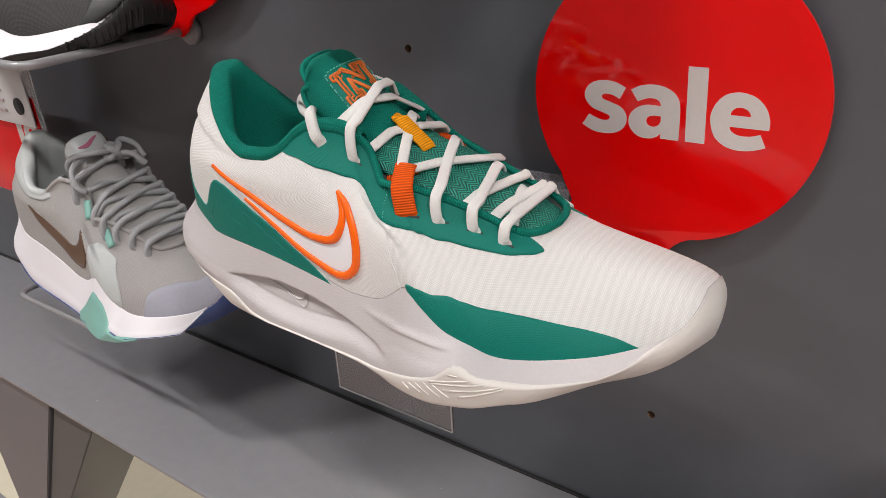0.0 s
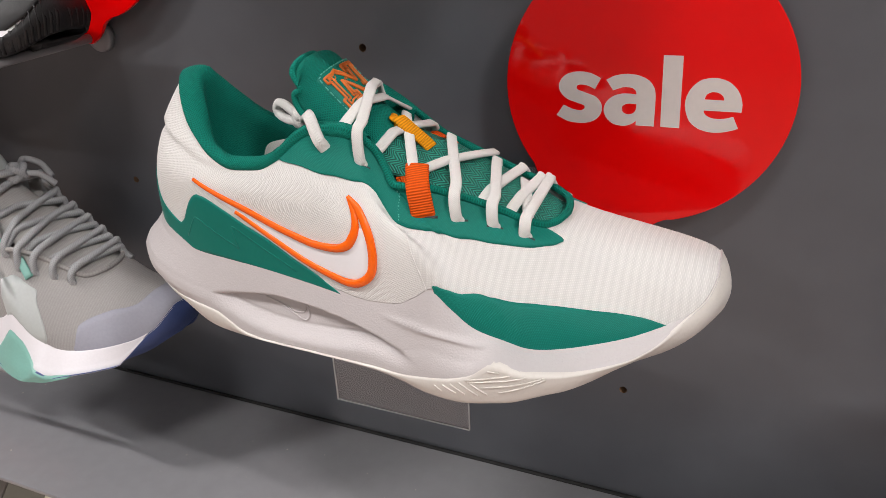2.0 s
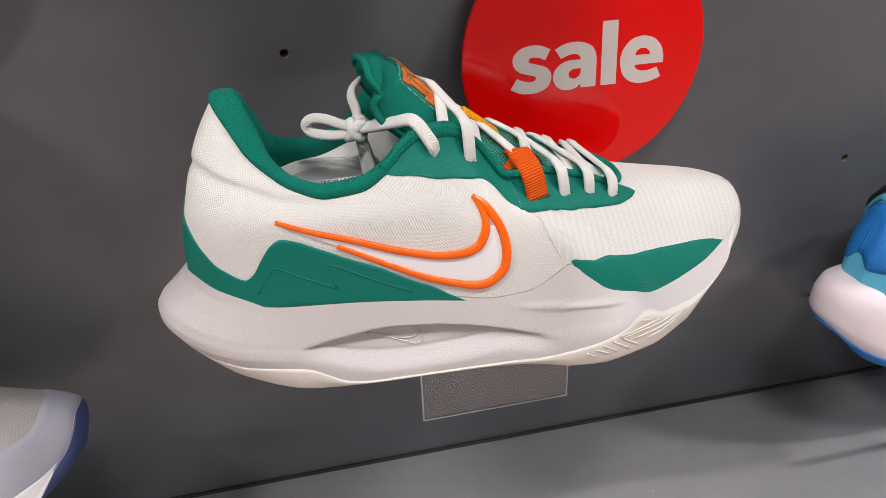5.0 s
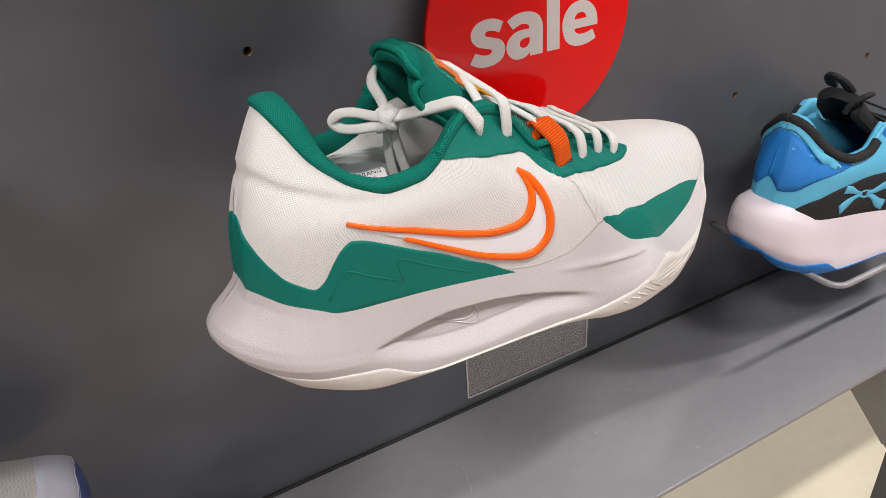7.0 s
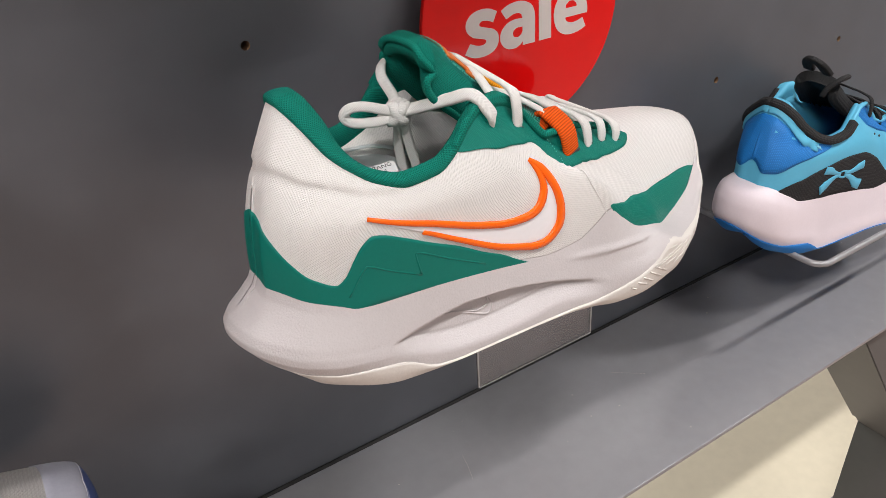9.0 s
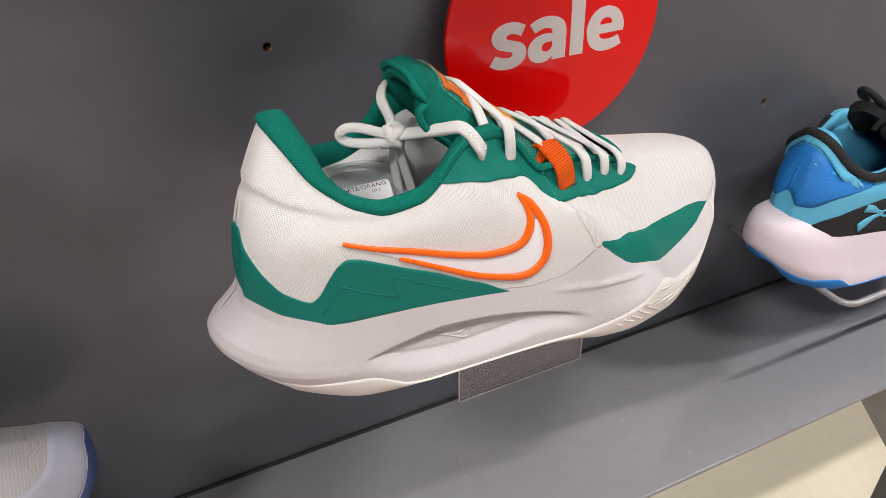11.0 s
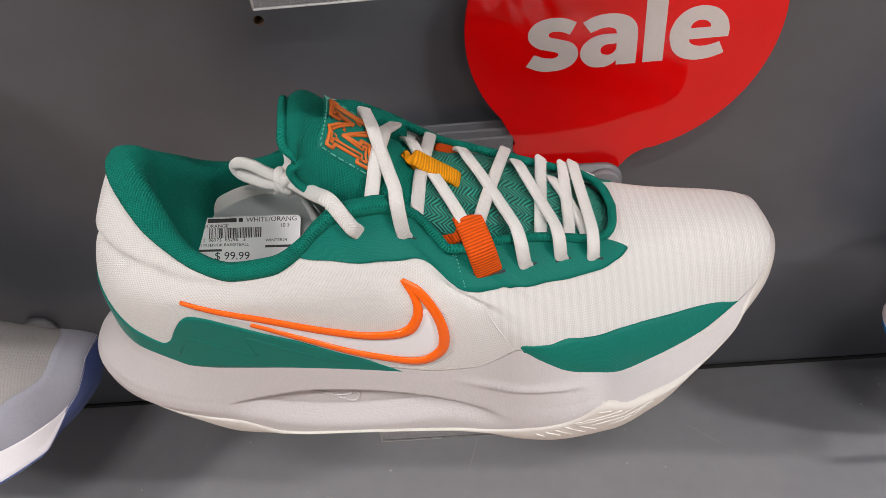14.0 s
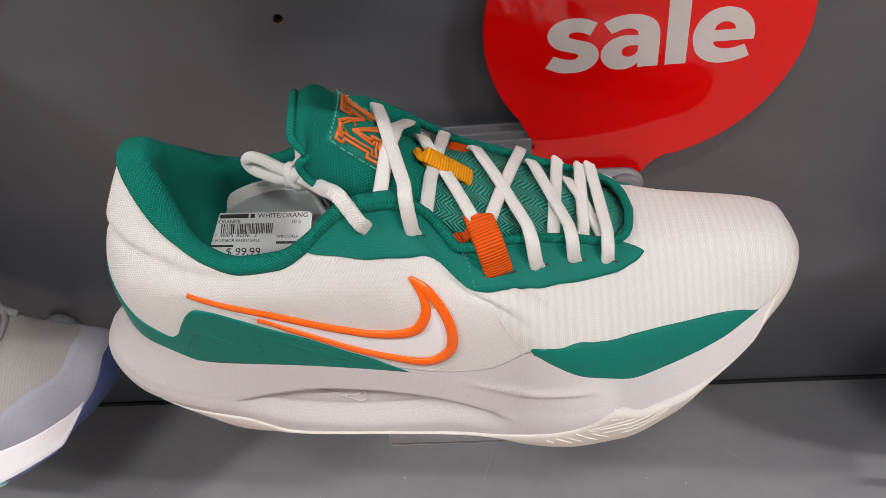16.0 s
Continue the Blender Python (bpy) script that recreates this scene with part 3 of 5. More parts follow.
def acrylic_shelf(dx=0.0, dz=0.0, fittings=True):
    root = thing("acrylic_shelf", .083 + dx, -.07, Z0 - .122 + dz, "clear acrylic shoe shelf with a folded front lip", "shelf", "acrylic shelves")
    x0, x1 = .044, .1214
    sec = rounded([(-.0005, -.1205), (-.05, -.1205), (-.12, -.1205), (-.1390, -.1208), (-.1412, -.1235), (-.1415, -.1300), (-.1417, -.1480), (-.1420, -.1560), (-.1424, -.1580)], 4)
    # thin pale beads put the bright shine on the sheet's cut edges
    for line in ([(x0, -.1421, -.1245), (x0, -.1424, -.1420), (x0, -.1427, -.1582)], [(x0, -.1428, -.1583), (.083, -.1428, -.1583), (x1, -.1428, -.1583)], [(x1, -.1421, -.1245), (x1, -.1424, -.1420), (x1, -.1427, -.1582)]):
        w = tube(np.array(line) + np.array([dx, 0, dz]), .00045, 8)
        part("edge", (up(w[0]), w[1]), M_EDGE, root, "pale bead standing in for the edge's shine")
    t = np.gradient(sec, axis=0)
    t /= np.linalg.norm(t, axis=1)[:, None]
    nn = np.stack([-t[:, 1], t[:, 0]], 1) * .0009
    loop = np.concatenate([sec + nn, (sec - nn)[::-1]])
    m = len(loop)
    verts = [(x + dx, q[0], q[1] + dz) for x in (x0, x1) for q in loop]
    k = len(sec)
    faces = [(i, (i + 1) % m, m + (i + 1) % m, m + i) for i in range(m)]
    for e in (0, m):
        faces += [(e + i, e + i + 1, e + m - 2 - i, e + m - 1 - i) for i in range(k - 1)]
    part("shelf_sheet", (up(verts), faces), M_ACRYL, root, smooth=False)
    if not fittings:
        part("price_slip", lift(box(x0 + dx + .006, x1 + dx - .006, -.1406, -.1402, -.1500 + dz, -.1270 + dz, .0002)), M_PAPER, root, "white paper price slip")
        return
    for j, (za, xa) in enumerate(((-.066, .1233), (-.0685, .1212), (-.071, .122))):
        part("back_plate", lift(box(.050 + .002 * j, xa, -.0080 - .0040 * j, -.0060 - .0040 * j, -.119, za, .0004)), M_SMOKE, root, "smoky clear acrylic back plate")
    part("arm_plate", lift(plate([(.125, -.1115)] + [(.1708 + .0112 * math.cos(a), -.1035 + .0112 * math.sin(a)) for a in np.linspace(-1.6, 1.6, 14)] + [(.125, -.0905)], -.0205, -.0165, .0006)), M_FLANGE, root, "grey plastic arm")
    disc = lathe_y(.1708, -.1035, [(.0, -.0245), (.0086, -.0245), (.0096, -.0235), (.0096, -.0205), (0, -.0205)])
    part("flange", (up(disc[0]), disc[1]), M_FLANGE, root)
    rod = tube([(.1708, -.0005, -.1035), (.1708, -.030, -.1035)], .0026, 12)
    part("rod", (up(rod[0]), rod[1]), M_STEEL, root)


def wire_rack(x0, x1, z, y=-.110, flanges=True, thick=.0026):
    root = thing("wire_rack", (x0 + x1) / 2, -.05, Z0 + z, "bent grey steel wire shoe rack fixed to the display wall", "rack", "wire racks")
    r = .012
    line = [(x0, -.0005, z), (x0, -.03, z), (x0, y + r, z)] + [(x0 + r - r * math.cos(a), y + r - r * math.sin(a), z) for a in (.4, .8, 1.2, 1.57)] + [(x1 - r + r * math.sin(a), y + r - r * math.cos(a), z) for a in (0, .4, .8, 1.2)] + [(x1, y + r, z), (x1, -.03, z), (x1, -.0005, z)]
    w = tube(line, thick, 10)
    part("wire", (up(w[0]), w[1]), M_STEEL, root)
    for x in (x0, x1) if flanges else ():
        d = lathe_y(x, z, [(.0, -.006), (.0104, -.006), (.0116, -.005), (.0116, -.0005), (0, -.0005)])
        part("flange", (up(d[0]), d[1]), M_FLANGE, root)


acrylic_shelf()
acrylic_shelf(-.003, .236, False)
wire_rack(-.372, -.212, -.2175, -.130)
wire_rack(.385, .582, -.2300, -.125, False)
wire_rack(-.392, -.216, .002, -.140, True, .0033)


# ---- price card and red strip at the far end of the row ----
def price_card():
    root = thing("price_card", -.50, -.05, Z0 - .12, "white price card above a red sale strip in a clear holder", "price card")
    part("card", lift(box(-.60, -.4105, -.052, -.0505, -.089, -.036, .0003)), M_PAPER, root)
    d = lathe_y(-.429, -.070, [(.0, -.0535), (.0080, -.0535), (.0080, -.0522), (0, -.0522)])
    part("sticker", (up(d[0]), d[1]), M_INK, root, "round dark sticker")
    part("sale_strip", lift(box(-.60, -.412, -.0475, -.0462, -.172, -.062, .0003)), M_RED, root, "glossy red strip")
    for name in ("letter_l", "letter_e"):
        verts, faces = letter_geo(LETTERS[name], -.644, -.081)
        part(name, (up([(x, y - .0342, z) for x, y, z in verts]), faces), M_LETTER, root, "off-white printed letter", smooth=False)
    for k in range(3):
        part("print_bar", lift(box(-.49 + .004 * k, -.455, -.0535, -.0525, -.058 - .010 * k, -.055 - .010 * k, .0002)), M_PINK, root)
    part("holder", lift(box(-.602, -.408, -.0450, -.0432, -.174, -.020, .0004)), M_ACRYL, root, "clear acrylic holder")


price_card()


# ---- dust flecks and scuffs on the ledge ----
def flecks():
    rng = random.Random(11)
    verts, faces = [], []
    for k in range(46):
        x, y, r = rng.uniform(-.45, .6), rng.uniform(LEDGE_Y + .008, -.02), rng.choice((.0004, .0005, .0007, .0011))
        a0, n, b = rng.uniform(0, 6), 6, len(verts)
        ring = [(x + r * rng.uniform(.6, 1.2) * math.cos(a0 + 6.283 * i / n), y + r * rng.uniform(.6, 1.2) * math.sin(a0 + 6.283 * i / n), LEDGE_Z + .0001) for i in range(n)]
        verts += ring + [(x, y, LEDGE_Z + r * .6)]
        faces += [(b + i, b + (i + 1) % n, b + n) for i in range(n)]
    ob = part("dust_flecks", (up(verts), faces), M_DUST, None)
    tagged(ob, "pale dust flecks scattered on the grey ledge", "dust", kind="stuff")
    for name, pts in (("scratch", [(.088, -.052), (.085, -.064), (.081, -.076)]), ("scratch", [(-.02, -.09), (.005, -.098), (.03, -.101)]), ("scratch", [(.24, -.05), (.262, -.068)])):
        line = [(q[0], q[1], LEDGE_Z + .00005) for q in rounded(pts, 8)]
        w = tube(np.array(line), .00011, 5, flat=.4)
        ob = part(name, (up(w[0]), w[1]), M_DUST, None)
        tagged(ob, "fine pale scratch on the grey ledge surface", "scratch", "ledge scratches")


flecks()


# ---- shoes ----
class Kit:
    """Places a shoe's parts: a pose in the shop for the shoe's own frame, and the parent thing."""
    def __init__(self, root, m):
        self.root, self.m = root, m

    low = 1.0      # height of the upper above the sole, as a share

    def put(self, name, geo, material, label="", parent=None, smooth=True):
        k = self.low
        verts = [tuple(self.m @ Vector((float(v[0]), float(v[1]), float(v[2] if v[2] < -.058 else -.058 + (v[2] + .058) * k)))) for v in geo[0]]
        return part(name, (verts, *geo[1:]), material, parent or self.root, label, smooth)


def skin(v, side, r, lift_by=0.0):
    """A point of the upper, raised off the skin by lift_by."""
    p = upper_point(v, side, r)
    if lift_by:
        e = .004
        a = upper_point(min(v + e, 1), side, r) - upper_point(max(v - e, 0), side, r)
        b = upper_point(v, side, min(r + .02, 1)) - upper_point(v, side, max(r - .02, 0))
        n = np.cross(a, b) * side
        if v < .003:
            n[1] = 0
        if v > .997:
            n[1] = 0
        p = p + n / (np.linalg.norm(n) + 1e-12) * lift_by
    return p


def skin_normal(v, side, r):
    n = skin(v, side, r, .001) - upper_point(v, side, r)
    return n / (np.linalg.norm(n) + 1e-12)


def patch(v0, v1, low, high, nv, nr, side, thick):
    """A piece laid on the upper between two lines r = low(v) and r = high(v)."""
    cols = [(v0 + (v1 - v0) * i / (nv - 1), side) for i in range(nv)]
    if not side:        # one piece round the heel or the toe
        cols = [(v, 1) for v, k in cols]
        cols = [(v, -1) for v, k in cols[:0:-1]] + cols if v0 == 0 else cols + [(v, -1) for v, k in cols[-2::-1]]
    verts = []
    for i, (v, k_side) in enumerate(cols):
        lo, hi = float(low(v)), float(high(v))
        for j in range(nr + 2):
            k = min(max(j - 1, 0), nr - 1) / (nr - 1)
            t = -.0006 if j in (0, nr + 1) or i in (0, len(cols) - 1) else thick
            verts.append(skin(v, k_side, lo + (hi - lo) * k, t))
    return verts, grid_faces(len(cols), nr + 2), grid_uv(verts, len(cols), nr + 2)


HOLLOW_HI = pchip([(-.0119, -.0900), (.0032, -.0888), (.0248, -.0868), (.0385, -.0876), (.0600, -.0908), (.0813, -.0958), (.0935, -.0990), (.1065, -.1022)])
HOLLOW_LO = pchip([(-.0119, -.0903), (-.0029, -.0914), (.0094, -.0965), (.0247, -.1000), (.0384, -.1010), (.0595, -.1004), (.0788, -.0982), (.0935, -.1008), (.1065, -.1035)])
HOLLOW_D = pchip([(-.0119, 0), (.0, .0032), (.03, .0055), (.065, .0052), (.08, .0034), (.095, .0018), (.1065, 0)])
RIDGE = pchip([(.079, -.0838), (.0942, -.0866), (.1108, -.0865), (.1242, -.0878), (.1348, -.0893), (.1487, -.0895)])


RUBBER = {"top": lambda x, zb, zr, ze: zr, "flare": (0, 0, .14, .50, .83, 1), "hollow": 1}      # the rubber's height, the heel's flare and the side hollow of the sole in hand


def sole_heights(v, side):
    x = float(sole_point(v, side)[0])
    zb, zr, ze = float(Z_BOT(x)), float((Z_RUB if side > 0 else Z_RUBM)(x)), float((Z_EDGE if side > 0 else Z_EDGEM)(x))
    return zb, max(RUBBER["top"](x, zb, zr, ze), zb + .0025), ze


def toe_cover(x):
    """How far the rubber wraps up over the toe at x, from 0 to 1."""
    c = float(np.interp(x, (.206, .228), (0, 1)))
    return c * c * (3 - 2 * c)


HEEL_CUT = .0034     # the bevel under the heel's widest line


def heel_share(v):
    h = min(1, max(0, (.34 - v) / .20))
    return h * h * (3 - 2 * h)


def foam_wall(v, side, z):
    """A point of the foam's outer face at height z."""
    p, o = sole_point(v, side), sole_out(v, side)
    zb, zr, ze = sole_heights(v, side)
    k = min(max((z - zr + .001) / (ze - zr + .001), 0), 1)
    heel = heel_share(v)
    cover = toe_cover(p[0])
    flare = float(np.interp(k, (0, .27, .40, .60, .80, 1), RUBBER["flare"]))
    d = -.0008 * (1 - cover) - float(INSET(v)) * (cover + (1 - cover) * (k**1.15 * (1 - heel) + flare * heel)) + .0022 * math.sin(min(k * 3, 1) * math.pi) * .3 * (1 - heel)
    d -= HEEL_CUT * heel * max(0, 1 - k / .17)
    x = p[0]
    if RUBBER["hollow"] and side > 0 and -.0119 < x < .1065:
        hi, lo, dep = float(HOLLOW_HI(x)), float(HOLLOW_LO(x)), float(HOLLOW_D(x))
        if z < hi:
            f = min(1, (hi - z) / .0013)
            if z < lo:
                g = min(1, (lo - z) / .0075)
                f *= 1 - g * g * (3 - 2 * g)
            d -= dep * f + .0007 * math.exp(-((z - lo) / .0006)**2) * min(1, dep / .003)
    if RUBBER["hollow"] and side > 0 and .085 < x < .1487:
        d += .0015 * math.exp(-((z - float(RIDGE(x))) / .0013)**2) * float(np.interp(x, (.085, .1, .13, .1487), (0, 1, 1, 0)))
    q = p + o * d
    return np.array([q[0], q[1], z])


def rubber_wall(v, side, t):
    """A point of the rubber's outer face: t from 0 under the sole to 1 at the foam."""
    p, o = sole_point(v, side), sole_out(v, side)
    zb, zr, ze = sole_heights(v, side)
    ins = float(INSET(v))
    cover = toe_cover(p[0])
    if t < .25:
        d, z = -.03 + .026 * t / .25, zb
    elif t < .5:
        a = (t - .25) / .25 * math.pi / 2
        d, z = -.004 + .004 * math.sin(a), zb + .003 * (1 - math.cos(a))
    elif t < .95:
        k = (t - .5) / .45
        d, z = .0006 * math.sin(k * math.pi) - ins * cover * k**2.6, zb + .003 + (zr - zb - .003) * k
    else:
        d, z = -.003 * (1 - cover) - ins * cover, zr
    q = p + o * (d - HEEL_CUT * heel_share(v) - float(UNDER(v)) * min(1, max(0, (zr - z) / (zr - zb))))
    return np.array([q[0], q[1], z])


def sole_geo(n, steps, top):
    """The sole's wall: rubber (top False) or foam (top True), as rings."""
    verts = []
    for v, side in around(n):
        zb, zr, ze = sole_heights(v, side)
        for j in range(steps):
            t = j / (steps - 1)
            if not top:
                verts.append(rubber_wall(v, side, t))
            elif t <= .93:
                verts.append(foam_wall(v, side, zr - .001 + (ze - zr + .001) * t / .93))
            else:
                p = sole_point(v, side) - sole_out(v, side) * (float(INSET(v)) + .0035 * (t - .93) / .07)
                verts.append((p[0], p[1], ze - .0006))
    faces = grid_faces(n, steps, True)
    if not top:
        faces.append([i * steps for i in range(n)])
    return verts, faces


def sole_v(x):
    """v on the sole's outline at x."""
    return math.acos((XC - x) / XA) / math.pi


def stroke(path, side, lift_by, radius, seg=8, n=5, flat=.6):
    """A raised bead on the upper along (v, r) points; radius a number or a list, one for each point."""
    line = rounded(path, n)
    if not np.isscalar(radius):
        radius = np.interp(np.linspace(0, 1, len(line)), np.linspace(0, 1, len(radius)), radius)
    pts = np.array([skin(v, side, r, lift_by) for v, r in line])
    nrm = np.array([skin_normal(v, side, r) for v, r in line])
    return tube(pts, radius, seg, flat=flat, normals=nrm)


SEAM_V = pchip([(0, .559), (.095, .557), (.15, .555), (.236, .556), (.326, .561), (.415, .573), (.55, .596), (1, .600)])


def upper_geo(v_from, v_to, nv, nr, sides=(1, -1), r0=0.0):
    """A stretch of the upper; the ends may lean: v_from and v_to are numbers or functions of r."""
    def column(f, side):
        out = []
        for j in range(nr):
            r = r0 + (1 - r0) * j / (nr - 1)
            a = v_from(r) if callable(v_from) else v_from
            b = v_to(r) if callable(v_to) else v_to
            out.append(upper_point(float(a + (b - a) * f), side, r))
        return out

    steps = [i / (nv - 1) for i in range(nv)]
    if v_to == 1:       # round the toe
        cols = [(f, 1) for f in steps] + [(f, -1) for f in steps[-2::-1]]
    else:               # round the heel
        cols = [(f, -1) for f in steps[:0:-1]] + [(f, 1) for f in steps]
    verts = [p for f, side in cols for p in column(f, side)]
    return verts, grid_faces(len(cols), nr), grid_uv(verts, len(cols), nr)


def lining_geo(v_to, nv):
    """The padded collar rim and the lining that goes down inside."""
    prof = [(.0002, -.0040), (.0016, -.0026), (.0022, -.0006), (.0018, .0014), (.0004, .0030), (-.0022, .0040), (-.0052, .0040), (-.0082, .0026), (-.0102, -.001), (-.0108, -.006), (-.0092, -.014), (-.0066, -.024), (-.0050, -.038), (-.006, -.062)]
    fat = pchip([(0, 1.05), (.12, .95), (.22, .68), (.32, .55), (.55, .50)])
    verts, ring = [], []
    n = 2 * nv - 1
    for i in range(n):
        side = 1 if i < nv else -1
        v = v_to * abs(nv - 1 - i) / (nv - 1)
        # from the outer side's front round the heel to the inner side's front
        o = open_point(v, side)
        a = min(1, v / .34)
        a = a * a * (3 - 2 * a) * math.pi / 2
        out = np.array([-math.cos(a), -side * math.sin(a), 0])
        for d, z in prof:
            h = z
            if z < -.01:
                h = z * min(1.0, (o[2] + .058) / .062)
            m = float(fat(v))
            verts.append(o + out * (d * m if d < 0 else d) + np.array([0, 0, h * float(np.interp(v, (0, .2, .4), (.42, .55, .75))) if z > 0 else h]))
    return verts, grid_faces(n, len(prof)), grid_uv(verts, n, len(prof))


TONGUE = [(.1625, -.0985, -.0575), (.150, -.0985, -.0500), (.130, -.0990, -.0402), (.112, -.1005, -.0313), (.096, -.1030, -.0230), (.083, -.1055, -.0170), (.0735, -.1070, -.0098), (.0645, -.1085, -.0010), (.054, -.1095, .0092), (.0455, -.1100, .0175), (.0395, -.1105, .0220), (.0345, -.1110, .0228)]
T_LINE = rounded(TONGUE, 12)
T_WIDTH = pchip([(0, .0195), (.12, .0245), (.25, .0270), (.36, .0300), (.45, .0275), (.55, .0228), (.64, .0212), (.8, .0206), (.93, .0196), (1, .0175)])
T_DROP = pchip([(0, .0085), (.3, .0095), (.42, .0110), (.52, .0150), (.62, .0220), (.76, .0220), (.88, .0165), (1, .0115)])
T_THICK = pchip([(0, .003), (.4, .004), (.6, .0055), (.8, .0095), (1, .0100)])


def tongue_frame(s):
    """Crest, along, across and normal of the tongue at s in 0..1."""
    k = len(TONGUE) - 1
    f = lambda t: T_LINE[int(round(min(max(t, 0), 1) * k * 12))]
    c, a = f(s), f(min(s + .03, 1)) - f(max(s - .03, 0))
    a /= np.linalg.norm(a)
    across = np.array([.02, -1.0, float(np.interp(s, (.2, .3, .45, .6, .75, .85, 1), (0, .08, .08, 0, -.08, -.08, 0)))])
    across -= a * (across @ a)
    across /= np.linalg.norm(across)
    n = np.cross(a, across)
    if n[2] < 0 or (abs(n[2]) < .2 and n[0] < 0):
        n = -n
    return c, a, across, n


def tongue_cut(s, w, lift_by=0.0):
    """The tongue's cross-section: a flat crest whose sides fall away; w from -1 (inner side) to 1 (outer side)."""
    c, a, across, n = tongue_frame(s)
    half, drop = float(T_WIDTH(s)), float(T_DROP(s))
    q = 1.52 * max(-1.1, min(1.1, w))
    cs, sn = math.cos(q), math.sin(q)
    du, dn = half * cs, -drop * 1.4 * math.sqrt(max(0, 1 - cs)) * sn
    m = across * -dn + n * du
    m /= np.linalg.norm(m) + 1e-12
    return c + across * half * sn - n * drop * max(0, 1 - cs)**1.4 + m * lift_by


def tongue_point(s, w, lift_by=0.0):
    return tongue_cut(s, w, lift_by)


def tongue_geo(s0, s1, ns, seg=36):
    """A padded sheet, rounded off at its sides and, where it ends free, at its top."""
    verts, half_seg = [], seg // 2
    for i in range(ns):
        s = s0 + (s1 - s0) * i / (ns - 1)
        th = float(T_THICK(s))
        end = max(0, (s - .94) / .06)
        squash = math.sqrt(max(1 - end * end, .03))
        a = tongue_frame(s)[1]
        for k in range(seg):
            f = (k % half_seg) / (half_seg - 1)
            w = (1 - 2 * f) * (1 if k < half_seg else -1)
            side = math.sqrt(max(0, 1 - abs(w)**8))
            d = -th * .5 + (.5 if k < half_seg else -.5) * th * (.25 + .75 * side) * squash
            verts.append(tongue_cut(s, w * (.94 + .06 * squash), d) + a * end * .003)
    faces = [(i * seg + k, i * seg + (k + 1) % seg, (i + 1) * seg + (k + 1) % seg, (i + 1) * seg + k) for i in range(ns - 1) for k in range(seg)]
    faces += [tuple(range(seg)), tuple((ns - 1) * seg + k for k in range(seg))]
    step = .17 * (s1 - s0) / (ns - 1)
    uv = [(i * step, .045 * abs((k % half_seg) / (half_seg - 1) - (k >= half_seg))) for i in range(ns) for k in range(seg)]
    return verts, faces, uv


# ---- laces, straps and labels ----
def tongue_s(x):
    """The tongue's s for a place x along the shoe."""
    return float(np.interp(-x, -T_LINE[:, 0], np.linspace(0, 1, len(T_LINE))))


def over_tongue(x, y, lift_by=.0014):
    s = tongue_s(x)
    c, a, across, n = tongue_frame(s)
    w = (y - c[1]) / (across[1] * float(T_WIDTH(s)))
    return tongue_point(s, math.asin(max(-1, min(1, w))) / 1.52, lift_by), n


def ribbon(points, normals, half, thick, n=7):
    line = rounded(points, n)
    nr = rounded(normals, n)
    nr = nr / np.linalg.norm(nr, axis=1)[:, None]
    return tube(line, half, 12, flat=thick / half, normals=nr)


def throat_v(x):
    """v of the opening's edge at x, on the throat."""
    vs = np.linspace(.5, 1, 200)
    return float(np.interp(x, OPEN_X(vs), vs))


def lace_bed():
    """Points of what the laces lie on: the tongue, the binding and the upper on both sides."""
    pts = [tongue_point(a / 50, -1 + b / 7, .0002) for a in range(51) for b in range(15)]
    for side in (1, -1):
        for a in range(56):
            v = .48 + .5 * a / 55
            pts += [skin(v, side, .45 + .55 * b / 14, .0008) for b in range(15)]
            pts += [open_point(v, side) + np.array([0, 0, .0034]), skin(v, side, 1.0, .0030), skin(v, side, .95, .0026)]
    return np.array(pts)


BED = lace_bed()
ALONG = np.array([.92, 0, -.38])


def taut(start, end, lift_by, n=15):
    """A line pulled tight from start to end over what lies between them."""
    f = np.linspace(0, 1, n)
    p = np.array([start * (1 - t) + end * t for t in f])
    for k in range(1, n - 1):
        d = np.hypot(BED[:, 0] - p[k, 0], BED[:, 1] - p[k, 1])
        near = BED[d < .0026]
        h = near[:, 2].max() if len(near) else BED[d.argmin(), 2]
        p[k, 2] = h
    hull = [0]
    for k in range(1, n):
        while len(hull) > 1 and (p[hull[-1], 2] - p[hull[-2], 2]) * (k - hull[-2]) < (p[k, 2] - p[hull[-2], 2]) * (hull[-1] - hull[-2]):
            hull.pop()
        hull.append(k)
    p[:, 2] = np.interp(np.arange(n), hull, p[hull, 2])
    tan = np.gradient(p, axis=0)
    nrm = np.cross(ALONG, tan)
    nrm *= np.sign(nrm @ np.array([0, -.4, 1.0]))[:, None]
    nrm /= np.linalg.norm(nrm, axis=1)[:, None]
    return p + nrm * lift_by, nrm


